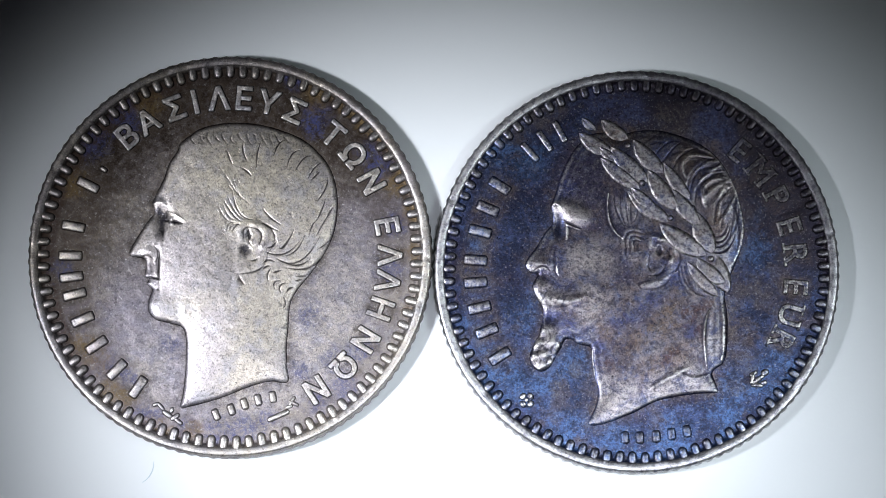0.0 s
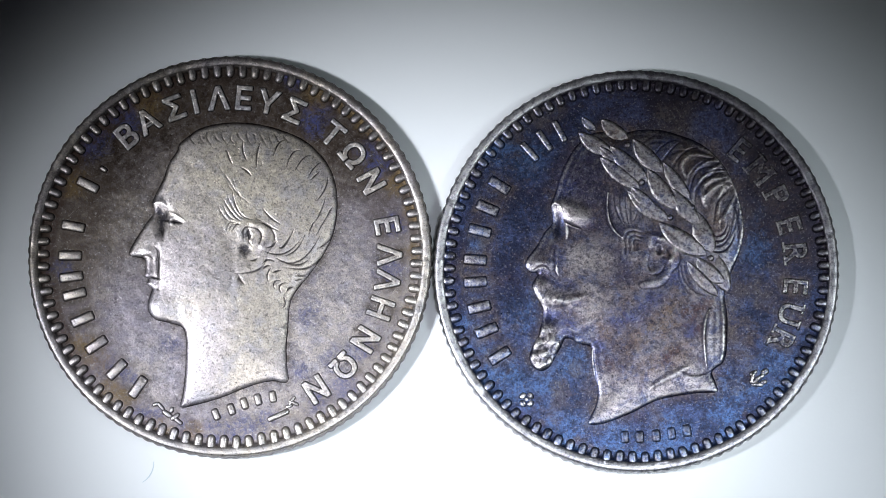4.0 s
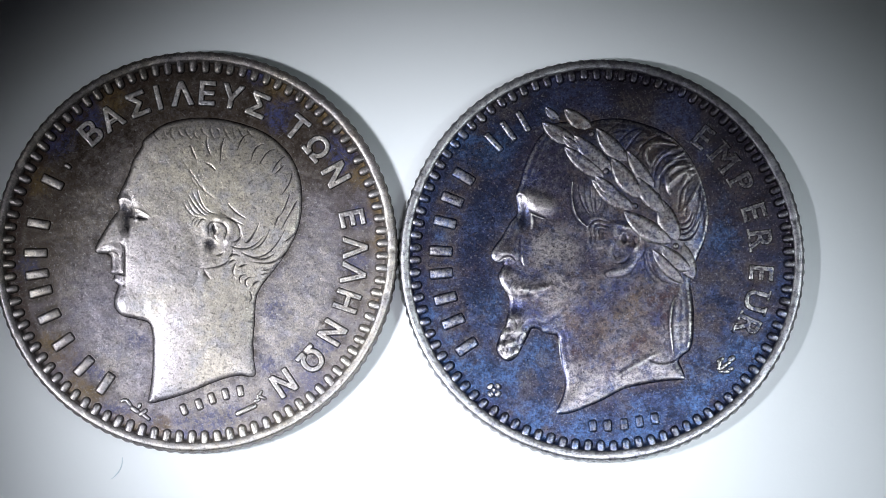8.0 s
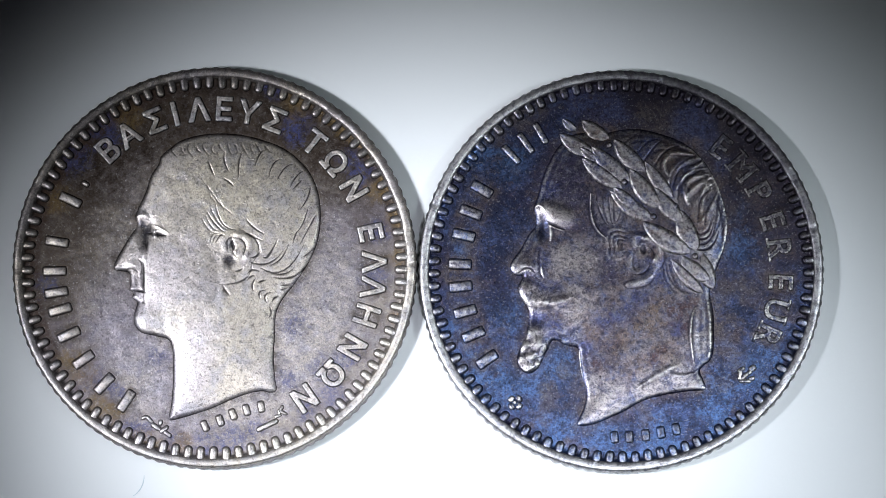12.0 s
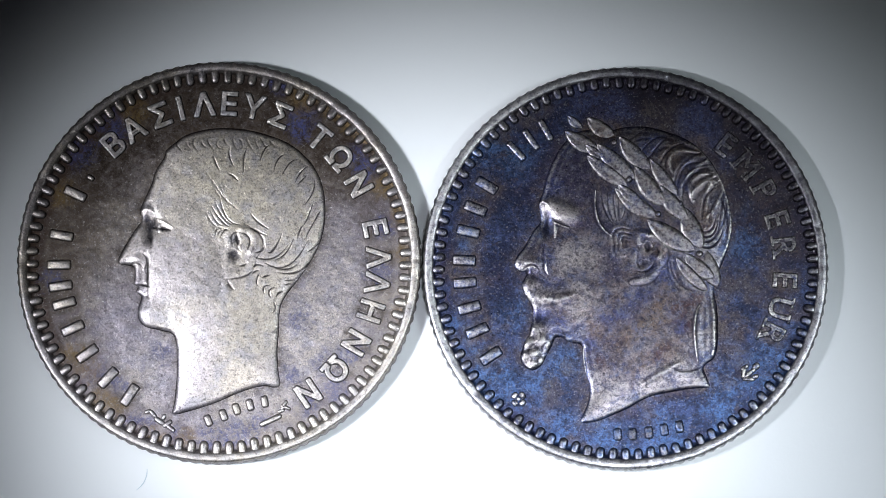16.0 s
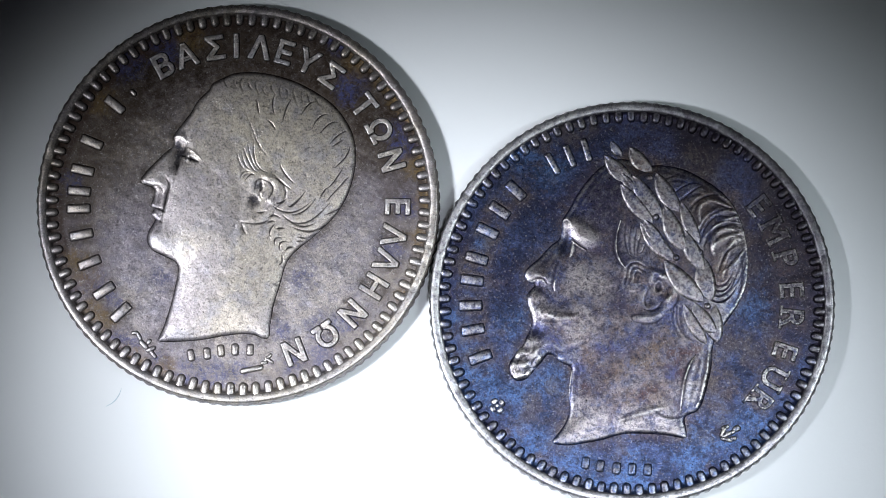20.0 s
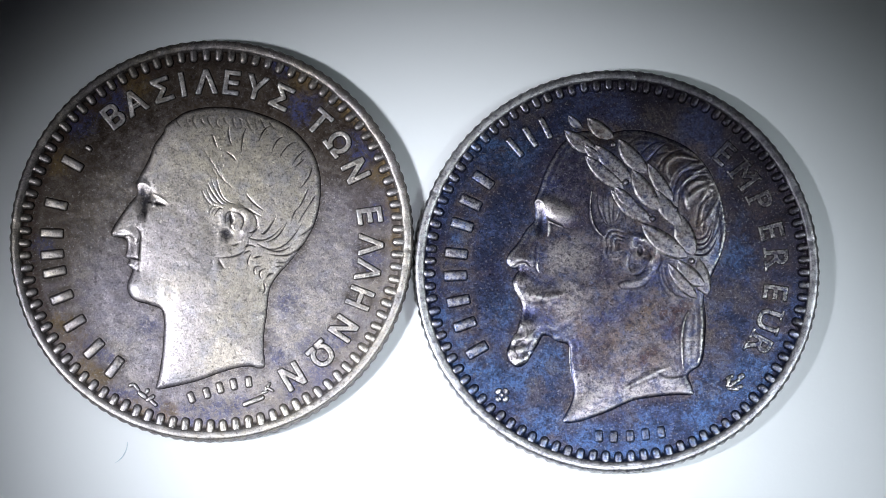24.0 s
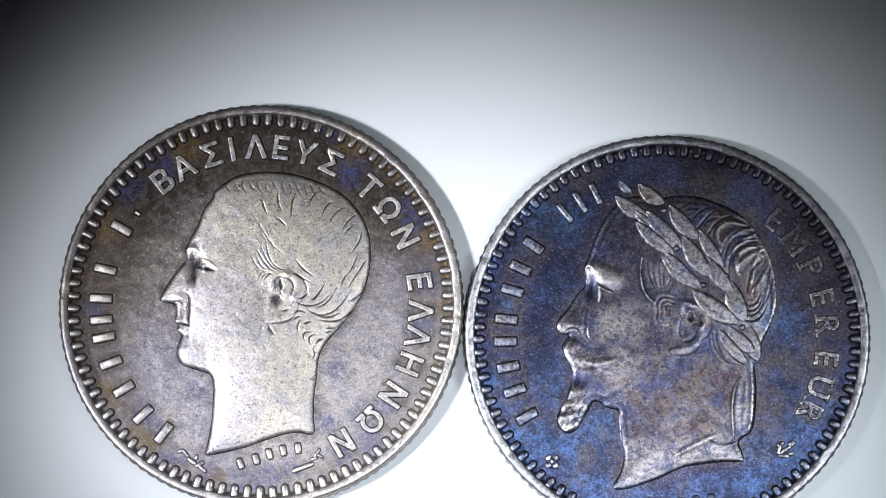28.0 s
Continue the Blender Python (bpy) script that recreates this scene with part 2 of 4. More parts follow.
def silver_blue(root):
    """Silver toned deep blue in the ground, brown-grey on the raised parts, bare on the rim."""
    n = Nodes("blue_toned_silver", root)
    x, y, z = n.split()
    r = n.op("LENGTH", n.op("MULTIPLY", n.p, (1, 1, 0), vector=True), vector=True)
    normal, marks, grain = worn_relief(n, 0.009, 0.006)
    mid, fine = n.noise(0.8, 5, 0.62), n.noise(6.0, 6, 0.72)
    ragged = n.noise(1.3, 7, 0.72, None, 0, (2, 6, 0), 1.2)
    S = lambda *spots: [((px - 1127) * 0.02538, (482 - py) * 0.0255, size) for px, py, size in spots]
    col = n.mix(n.ramp(mid, 0.36, 0.60), (0.029, 0.027, 0.060), (0.041, 0.057, 0.128))
    cloud = n.noise(0.95, 7, 0.66, None, 0, (3, 8, 0), 1.4)
    col = n.mix(n.ramp(cloud, 0.50, 0.66, 0.0, 0.7), col, (0.068, 0.102, 0.215))
    col = n.mix(n.ramp(cloud, 0.46, 0.34, 0.0, 0.6), col, (0.060, 0.046, 0.052))
    # lighter blue patches; those at the bottom also paint in its brighter light
    bright = S((855, 660, 1.3), (900, 680, 1.2), (1005, 650, 1.2), (960, 690, 0.8), (1370, 662, 1.2), (1300, 700, 0.9), (885, 265, 0.9), (940, 285, 0.8), (1090, 790, 1.2),
               (1190, 790, 1.4), (1010, 760, 1.2), (1290, 770, 1.0), (930, 560, 0.7), (1335, 440, 0.9), (1345, 380, 0.7), (1285, 735, 0.9), (845, 430, 0.6), (835, 590, 0.7))
    col = n.stains(col, bright, ragged, (0.064, 0.122, 0.262), 0.9)
    deep = S((915, 470, 1.3), (925, 380, 1.1), (895, 545, 0.9), (1015, 705, 0.9), (905, 325, 0.7), (1130, 770, 0.5), (1340, 560, 0.6), (1250, 770, 0.6))
    col = n.stains(col, deep, ragged, (0.014, 0.018, 0.046), 0.75)
    col = n.mix(n.ramp(n.noise(2.2, 6, 0.74, None, 0, (7, 7, 0), 0.4), 0.46, 0.58, 0.0, 0.62), col, (0.011, 0.012, 0.030))
    corner = n.op("ADD", n.mul(x, 0.6), n.mul(y, 0.8))
    brown = n.mul(n.ramp(n.op("ADD", corner, n.mul(ragged, 6.0)), 6.0, 9.2), 0.8)
    col = n.mix(brown, col, (0.034, 0.024, 0.030))
    umber = n.ramp(n.noise(0.55, 5, 0.6, None, 0, (3, 9, 0)), 0.54, 0.64)
    col = n.mix(n.mul(umber, 0.4), col, (0.11, 0.085, 0.08))
    col = n.stains(col, S((1265, 232, 1.0), (1290, 255, 0.7), (1120, 200, 0.9), (1060, 178, 0.7), (1310, 300, 0.5), (1240, 215, 0.6)), ragged, (0.060, 0.068, 0.145), 0.9)
    col = n.stains(col, S((1345, 255, 1.0), (1390, 300, 1.0), (1200, 190, 0.8), (1230, 165, 0.8), (1420, 370, 0.7), (1330, 205, 0.7), (1160, 175, 0.6), (1340, 330, 0.6)), ragged, (0.016, 0.011, 0.016), 0.85)
    col = n.stains(col, S((900, 225, 0.7), (950, 205, 0.7), (990, 190, 0.5), (1275, 560, 0.9), (1310, 590, 0.8), (1330, 515, 0.7), (1020, 660, 0.4), (985, 690, 0.4), (1275, 815, 0.5),
                         (1210, 215, 0.7), (1180, 205, 0.5), (825, 480, 0.5), (860, 435, 0.4), (1320, 640, 0.5), (1300, 690, 0.35)), ragged, (0.100, 0.082, 0.078), 0.7)
    rust = n.ramp(n.noise(1.7, 6, 0.72, None, 0, (6, 2, 0), 0.7), 0.55, 0.64)
    col = n.mix(n.mul(rust, 0.4), col, (0.085, 0.058, 0.050))
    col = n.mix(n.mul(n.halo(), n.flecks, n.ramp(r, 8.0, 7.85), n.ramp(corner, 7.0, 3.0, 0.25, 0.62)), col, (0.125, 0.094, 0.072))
    high = n.mul(n.ramp(z, FIELD + 0.03, FIELD + 0.20), n.ramp(r, 7.9, 7.6), n.ramp(corner, 7.2, 6.1, 0.25, 1.0))
    worn = n.ramp(n.noise(2.6, 6, 0.7, None, 0, (5, 9, 0)), 0.32, 0.66)
    bare = n.mix(n.ramp(n.noise(0.9, 6, 0.68, None, 0, (1, 6, 0), 0.8), 0.43, 0.57, 0.0, 0.85), (0.225, 0.190, 0.182), (0.145, 0.100, 0.078))
    col = n.mix(n.mul(high, n.op("ADD", n.mul(worn, 0.66), 0.10)), col, bare)
    shaded = S((1030, 310, 1.4), (1055, 345, 1.2), (1010, 325, 0.9), (1065, 290, 0.9), (1080, 400, 0.7), (1045, 405, 0.5), (1090, 460, 0.6), (1100, 480, 0.6))
    col = n.stains(col, shaded, ragged, (0.040, 0.034, 0.066), 0.8)
    hollows = S((1003, 338, 0.5), (993, 458, 0.5), (1000, 512, 0.5), (1000, 575, 0.6), (975, 565, 0.4), (1185, 490, 0.6), (1160, 535, 0.6), (1125, 560, 0.6), (1090, 575, 0.5), (1210, 490, 0.5),
                (1062, 620, 0.4), (1185, 265, 0.5), (1245, 300, 0.4), (1165, 262, 0.4), (1230, 340, 0.4), (1220, 590, 0.4), (1160, 430, 0.3), (1150, 365, 0.3), (1100, 285, 0.4), (1170, 275, 0.4))
    col = n.stains(col, hollows, ragged, (0.034, 0.044, 0.125), 0.8)
    col = n.stains(col, S((1175, 575, 0.8), (1130, 600, 0.7), (1200, 630, 0.6), (1185, 545, 0.5), (1075, 590, 0.5), (1150, 650, 0.5), (1215, 280, 0.6), (1260, 270, 0.5), (1075, 240, 0.6), (1110, 235, 0.5), (1265, 400, 0.5)), ragged, (0.120, 0.078, 0.048), 0.62)
    col = n.stains(col, S((1225, 560, 0.5), (1238, 590, 0.4), (1190, 640, 0.5), (1245, 545, 0.4), (1270, 420, 0.4), (1075, 650, 0.35), (1315, 420, 0.25)), ragged, (0.052, 0.022, 0.020), 0.75)
    pale = S((1010, 375, 0.6), (1035, 385, 0.4), (990, 372, 0.35), (940, 472, 0.5), (1045, 450, 0.8), (1070, 470, 0.6), (1020, 470, 0.6), (965, 528, 0.6), (1000, 533, 0.5), (960, 610, 0.5), (965, 635, 0.6), (950, 650, 0.4),
             (975, 590, 0.4), (1065, 725, 0.8), (1075, 690, 0.7), (1110, 715, 0.8), (1180, 690, 0.7), (1215, 660, 0.6), (1235, 690, 0.5), (1160, 700, 0.6), (1260, 610, 0.5), (1040, 520, 0.5), (1035, 560, 0.4), (1060, 545, 0.5), (1290, 330, 0.5), (1285, 480, 0.5))
    col = n.stains(col, pale, ragged, (0.325, 0.285, 0.270), 0.66, n.ramp(z, FIELD + 0.02, FIELD + 0.06))
    rim = n.mul(n.ramp(r, 8.52, 8.62), n.ramp(z, 1.11, 1.17))
    col = n.mix(n.mul(rim, n.ramp(n.op("ADD", corner, n.mul(ragged, 3.0)), 10.2, 5.5, 0.30, 0.88)), col, n.mix(n.ramp(n.noise(3.0, 5, 0.7), 0.38, 0.62), (0.44, 0.43, 0.44), (0.16, 0.15, 0.17)))
    col = n.mix(n.mul(n.ramp(r, 8.86, 8.93, 0.0, 0.8), n.ramp(z, 1.13, 1.08)), col, (0.30, 0.29, 0.28))
    inner = n.ramp(r, 8.6, 8.4, 0.25, 1.0)
    col = n.mix(n.mul(n.ramp(fine, 0.45, 0.65, 0.0, 0.74), inner), col, (0.014, 0.013, 0.024))
    col = n.mix(n.mul(n.ramp(n.noise(15.0, 2, 0.6), 0.50, 0.64, 0.0, 0.5), inner), col, (0.012, 0.012, 0.022))
    # pale specks painted in for fine glints
    col = n.mix(n.mul(n.ramp(n.noise(10.0, 3, 0.6, None, 0, (4, 4, 0)), 0.58, 0.68), 0.26), col, (0.40, 0.39, 0.40))
    chips = n.ramp(n.noise(5.5, 5, 0.72, None, 0, (9, 2, 0)), 0.42, 0.57, 0.08, 1.0)
    keen = n.ramp(n.op("ADD", corner, n.mul(ragged, 4.0)), 10.4, 5.4, 0.20, 1.0)
    col = n.mix(n.mul(n.rubbed(), chips, keen), col, (0.54, 0.51, 0.475))
    # hollows and feet painted dark here as well, toning and shade together
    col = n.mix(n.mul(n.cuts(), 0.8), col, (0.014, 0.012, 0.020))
    col = n.mix(n.mul(marks, 0.15), col, (0.46, 0.46, 0.50))
    return n.finish(col, n.ramp(grain, 0.3, 0.7, 0.27, 0.40), 0.85, normal)


def paper_white():
    n = Nodes("white_paper")
    tooth = n.noise(2.2, 5, 0.6)
    col = n.mix(n.noise(0.12, 3), (0.82, 0.83, 0.83), (0.86, 0.86, 0.85))
    return n.finish(col, 0.75, 0.0, n.bump(n.noise(7.0, 4, 0.65), 0.35, 0.012, n.bump(tooth, 0.3, 0.02)))


def table_wood():
    n = Nodes("grey_table")
    col = n.mix(n.noise(0.08, 5, 0.6, (0.2, 2, 1)), (0.16, 0.15, 0.14), (0.24, 0.22, 0.20))
    return n.finish(col, 0.6, 0.0, n.bump(n.noise(0.6, 4), 0.3, 0.1))


def fibre_blue():
    n = Nodes("pale_fibre")
    return n.finish(n.mix(n.noise(3.0, 2), (0.52, 0.62, 0.66), (0.64, 0.70, 0.72)), 0.6, 0.0)


# ---- building ----
def mesh_from(name, verts, faces, rubbed=None, smooth=True):
    """A mesh from millimetres, with its mask of worn ridges if it has one."""
    me = bpy.data.meshes.new(name)
    me.from_pydata((np.asarray(verts, float) * MM).tolist(), [], [tuple(int(i) for i in f) for f in faces])
    me.polygons.foreach_set("use_smooth", [smooth] * len(me.polygons))
    if rubbed is not None:
        worn = np.asarray(rubbed, float)
        me.attributes.new("rubbed", "FLOAT", "POINT").data.foreach_set("value", np.maximum(worn, 0))
        me.attributes.new("cut", "FLOAT", "POINT").data.foreach_set("value", np.maximum(-worn, 0))
    me.update()
    return me


def part(name, me, material, parent, label=""):
    if material and not me.materials:
        me.materials.append(material)
    ob = new(name, me)
    ob.parent = parent
    return tagged(ob, label)


LATTICE = np.random.RandomState(5).rand(96, 96)


def value_noise(x, y):
    """Smooth noise over the plane, 0 to 1, one wave to a unit."""
    xi, yi = np.floor(x).astype(int), np.floor(y).astype(int)
    fx, fy = x - xi, y - yi
    fx, fy = fx * fx * (3 - 2 * fx), fy * fy * (3 - 2 * fy)
    at = lambda i, j: LATTICE[(xi + i) % 96, (yi + j) % 96]
    return (at(0, 0) * (1 - fx) + at(1, 0) * fx) * (1 - fy) + (at(0, 1) * (1 - fx) + at(1, 1) * fx) * fy


def coin_body(radius, rim_in, seed, reed):
    """A struck disc: reeded edge, raised rim, slightly uneven ground."""
    reeds, seg = 112, 112 * 8
    a = np.arange(seg) * 2 * np.pi / seg
    R = radius
    ring = [(0.05, 0.0, 0), (R - 0.5, 0.0, 0), (R - 0.16, 0.03, 0), (R - 0.03, 0.14, 0.4), (R + 0.02, 0.24, 1), (R + 0.02, 0.60, 1), (R + 0.02, 0.94, 1), (R + 0.012, 1.03, 0.9), (R - 0.02, 1.09, 0.3),
            (R - 0.045, 1.13, 0), (R - 0.08, 1.175, 0), (R - 0.13, RIM - 0.006, 0), (R - 0.22, RIM, 0), (rim_in + 0.11, RIM - 0.003, 0), (rim_in + 0.05, 1.165, 0),
            (rim_in - 0.02, 1.09, 0), (rim_in - 0.07, 1.04, 0), (rim_in - 0.14, FIELD, 0)]
    ring += [(q, FIELD, 0) for q in np.linspace(rim_in - 0.24, 0.12, 80)]
    verts, rubbed = [], []
    for i, (q, z, k) in enumerate(ring):
        groove = (0.5 + 0.5 * np.cos(a * reeds)) ** 1.4
        rr = q - k * reed * groove
        x, y = rr * np.cos(a), rr * np.sin(a)
        zz = np.full(seg, float(z))
        if i >= 10:
            zz += 0.014 * (value_noise(x * 1.4 + seed, y * 1.4 + 40) - 0.5) + 0.010 * (value_noise(x * 4 + seed, y * 4 + 7) - 0.5)
        if 9 <= i <= 13:
            dent = value_noise(a * 22 + seed, np.full(seg, 3.0 + seed))
            zz -= 0.03 * np.clip(dent - 0.72, 0, 1) * 3
        verts.append(np.stack([x, y, zz], 1))
        # reed grooves go below zero, so the cut mask paints them dark
        rubbed += (0.5 - 1.4 * k * groove if k > 0.3 else np.full(seg, 0.5 if 8 <= i <= 13 else 0.0)).tolist()
    verts = np.concatenate(verts)
    j = np.arange(seg)
    k = (j + 1) % seg
    faces = []
    for i in range(len(ring) - 1):
        faces += np.stack([i * seg + j, i * seg + k, (i + 1) * seg + k, (i + 1) * seg + j], 1).tolist()
    faces += [list(reversed(range(seg))), list(range((len(ring) - 1) * seg, len(ring) * seg))]
    return mesh_from("body", verts, faces, rubbed)


def toning_shade_halo(body, relief, angles, radius, half_tall, half_wide):
    """The mask of a ring over the ground round the struck head and the legend: toning, on the grey coin also painted
    shade.
    """
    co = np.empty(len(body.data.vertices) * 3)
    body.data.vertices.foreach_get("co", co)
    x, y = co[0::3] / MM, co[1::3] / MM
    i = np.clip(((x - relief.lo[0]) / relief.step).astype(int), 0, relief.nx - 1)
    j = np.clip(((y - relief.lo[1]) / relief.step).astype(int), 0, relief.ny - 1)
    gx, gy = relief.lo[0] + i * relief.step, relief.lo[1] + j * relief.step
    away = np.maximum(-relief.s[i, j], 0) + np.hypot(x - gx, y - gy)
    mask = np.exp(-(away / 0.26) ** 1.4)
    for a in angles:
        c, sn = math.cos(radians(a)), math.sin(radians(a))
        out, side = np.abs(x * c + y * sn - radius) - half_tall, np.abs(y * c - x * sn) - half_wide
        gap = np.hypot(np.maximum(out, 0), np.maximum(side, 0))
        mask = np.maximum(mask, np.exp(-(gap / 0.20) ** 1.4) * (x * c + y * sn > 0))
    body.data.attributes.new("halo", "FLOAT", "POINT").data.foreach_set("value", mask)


def pill(length, width, height, n=7, wear=1.0):
    """A low rounded tooth along x, its foot sunk a little in the ground."""
    out = []
    for scale, z in ((1.08, -0.03), (0.96, 0.42 * height), (0.78, 0.80 * height), (0.45, 1.00 * height)):
        w, l = width / 2 * scale, length / 2 - width / 2 * (1 - scale)
        s = max(l - w, 0.0)
        for side in (1, -1):
            for t in np.linspace(-np.pi / 2, np.pi / 2, n):
                out.append((side * (s + w * math.cos(t)), side * w * math.sin(t), z))
    m = 2 * n
    faces = [(i * m + j, i * m + (j + 1) % m, (i + 1) * m + (j + 1) % m, (i + 1) * m + j) for i in range(3) for j in range(m)]
    faces.append(tuple(range(3 * m, 4 * m)))
    return out, faces, [0.0] * (2 * m) + [0.6 * wear] * m + [wear] * m


def denticles(root, material, count, radius, length, width, height, label, wear):
    verts, faces, rubbed = pill(length, width, height, 7, wear)
    me = mesh_from("denticle", verts, faces, rubbed)
    rng = random.Random(count + int(radius * 100))
    for i in range(count):
        a = 360 * (i + 0.35) / count
        q = radius + rng.uniform(-0.03, 0.03)
        ob = part("denticle", me, material, root, label)
        ob.matrix_basis = pose(q * math.cos(radians(a)) * MM, q * math.sin(radians(a)) * MM, (FIELD + rng.uniform(-0.02, 0.0)) * MM, rng.uniform(-5, 5), rng.uniform(-2, 2), a + rng.uniform(-5, 5))


def signed_distance(X, Y, starts, ends):
    """Distance to the nearest of the segments, above 0 inside the outline that they close."""
    best, odd = np.full(X.shape, 1e9), np.zeros(X.shape, bool)
    for a, b in zip(starts, ends):
        d = b - a
        t = np.clip(((X - a[0]) * d[0] + (Y - a[1]) * d[1]) / max(d @ d, 1e-12), 0, 1)
        best = np.minimum(best, (X - a[0] - t * d[0]) ** 2 + (Y - a[1] - t * d[1]) ** 2)
        if a[1] != b[1]:
            odd ^= ((a[1] > Y) != (b[1] > Y)) & (X < d[0] * (Y - a[1]) / d[1] + a[0])
    return np.where(odd, 1, -1) * np.sqrt(best)


def soften(Z, reach):
    """A height field averaged twice over a small square."""
    mean = Z.copy()
    for _ in range(2):
        for axis in (0, 1):
            mean = sum(np.roll(mean, k, axis) for k in range(-reach, reach + 1)) / (2 * reach + 1)
    return mean


def ridges(Z, reach, rise):
    """Where a height field stands above its surroundings, 0 to 1."""
    mean = soften(Z, reach)
    return np.where(Z > mean, np.clip((Z - mean) / rise, 0, 1), np.clip((Z - mean) / 0.008, -1, 0))


def sheet_mesh(X, Y, Z, keep, rubbed):
    """The kept part of a grid as a mesh: vertices, faces and the mask of worn ridges."""
    index = -np.ones(X.shape, int)
    quads = keep[:-1, :-1] & keep[1:, :-1] & keep[1:, 1:] & keep[:-1, 1:]
    used = np.zeros(X.shape, bool)
    used[:-1, :-1] |= quads
    used[1:, :-1] |= quads
    used[1:, 1:] |= quads
    used[:-1, 1:] |= quads
    index[used] = np.arange(used.sum())
    verts = np.stack([X[used], Y[used], Z[used]], 1)
    faces = np.stack([index[:-1, :-1][quads], index[1:, :-1][quads], index[1:, 1:][quads], index[:-1, 1:][quads]], 1)
    return verts, faces, rubbed[used]


GLYPHS = {}


def glyph(char, tall, rise, bold, soft, serif=0.0):
    """The built-in font's letter as a raised, worn form: its strokes swell from the ground to a rounded top."""
    if (char, tall) not in GLYPHS:
        curve = bpy.data.curves.new("glyph", "FONT")
        curve.body, curve.size, curve.resolution_u = char, 1.0, 6
        ob = new("glyph", curve)
        me = bpy.data.meshes.new_from_object(ob.evaluated_get(bpy.context.evaluated_depsgraph_get()))
        v = np.array([p.co[:2] for p in me.vertices])
        uses = {}
        for p in me.polygons:
            for e in p.edge_keys:
                uses[e] = uses.get(e, 0) + 1
        rim = [e for e, k in uses.items() if k == 1]
        lo, hi = v.min(0), v.max(0)
        v = (v - (lo + hi) / 2) / (hi[1] - lo[1]) * (tall - 2 * bold)
        bpy.data.objects.remove(ob)
        bpy.data.curves.remove(curve)
        bpy.data.meshes.remove(me)
        size = np.abs(v).max(0) + bold + 0.1
        X, Y = np.meshgrid(*[np.arange(-q, q + 0.025, 0.025) for q in size], indexing="ij")
        d = signed_distance(X, Y, v[[e[0] for e in rim]], v[[e[1] for e in rim]]) + bold
        for edge in (-1, 1):
            j = int(np.argmin(abs(Y[0] - edge * (tall / 2 - 0.10))))
            inside = np.flatnonzero(np.diff((d[:, j] > 0).astype(int)))
            for a, b in zip(inside[::2], inside[1::2]):
                x0, x1 = X[a, j], X[b, j]
                if serif and x1 - x0 < 0.42:
                    box = np.minimum((x1 - x0) / 2 + serif - abs(X - (x0 + x1) / 2), 0.075 - abs(Y - edge * (tall / 2 - 0.075)))
                    d = np.maximum(d, box)
        k = np.clip(d / soft, 0, 1)
        uneven = 0.72 + 0.45 * value_noise(X * 2.2 + ord(char), Y * 2.2 + 3) + 0.14 * value_noise(X * 9 + ord(char), Y * 9)
        Z = np.where(d < 0, d * 1.6 - 0.004, rise * uneven * (1 - (1 - k) ** 2.2))
        GLYPHS[char, tall] = sheet_mesh(X, Y, FIELD + Z, d > -0.06, np.clip(1.6 * ridges(np.maximum(Z, 0), 3, rise * 0.5), -0.8, 1))
    return GLYPHS[char, tall]


def place_flat(v, x, y, turn):
    c, s = math.cos(radians(turn)), math.sin(radians(turn))
    v = np.asarray(v, float)
    return np.stack([x + v[:, 0] * c - v[:, 1] * s, y + v[:, 0] * s + v[:, 1] * c, v[:, 2]], 1)


def letters(root, material, words, radius, tall, rise, bold, soft=0.14, serif=0.0):
    """Raised letters round the centre, tops outwards."""
    for char, a in words:
        v, f, w = glyph(char, tall, rise, bold, soft, serif)
        v = place_flat(v, radius * math.cos(radians(a)), radius * math.sin(radians(a)), a - 90)
        part("letter", mesh_from("letter", v, f, w), material, root)


def bar(length, width, height, corner=0.12, wear=0.18):
    """A plain bar along x with softened corners and edges, its foot sunk a little in the ground."""
    out = []
    for inset, z in ((-0.01, -0.03), (0.02, 0.40 * height), (0.06, 0.78 * height), (0.11, height)):
        for qx, qy, a0 in ((1, 1, 0), (-1, 1, 90), (-1, -1, 180), (1, -1, 270)):
            for t in (0, 45, 90):
                r = max(corner - inset, 0.012)
                x = qx * (length / 2 - inset - r) + r * math.cos(radians(a0 + t))
                out.append((x, qy * (width / 2 - inset - r) + r * math.sin(radians(a0 + t)), z))
    m = 12
    faces = [(i * m + j, i * m + (j + 1) % m, (i + 1) * m + (j + 1) % m, (i + 1) * m + j) for i in range(3) for j in range(m)]
    faces.append(tuple(range(3 * m, 4 * m)))
    return out, faces, [0.0] * (2 * m) + [0.6 * wear] * m + [wear] * m


def bars(root, material, angles, radius, tall, rise, width=0.30, wear=0.2):
    """Raised plain bars round the centre."""
    for a in angles:
        v, f, w = bar(tall, width, rise, 0.12, wear)
        v = place_flat(np.array(v) + (0, 0, FIELD), radius * math.cos(radians(a)), radius * math.sin(radians(a)), a)
        part("legend_bar", mesh_from("legend_bar", v, f, w), material, root)


def smooth_loop(points, steps=6):
    """A closed curve through the points."""
    p = np.array(points, float)
    t = np.linspace(0, 1, steps, endpoint=False)[:, None]
    out = []
    for i in range(len(p)):
        a, b, c, d = p[i - 1], p[i], p[(i + 1) % len(p)], p[(i + 2) % len(p)]
        out.append(0.5 * (2 * b + (c - a) * t + (2 * a - 5 * b + 4 * c - d) * t ** 2 + (3 * b - a - 3 * c + d) * t ** 3))
    return np.concatenate(out)


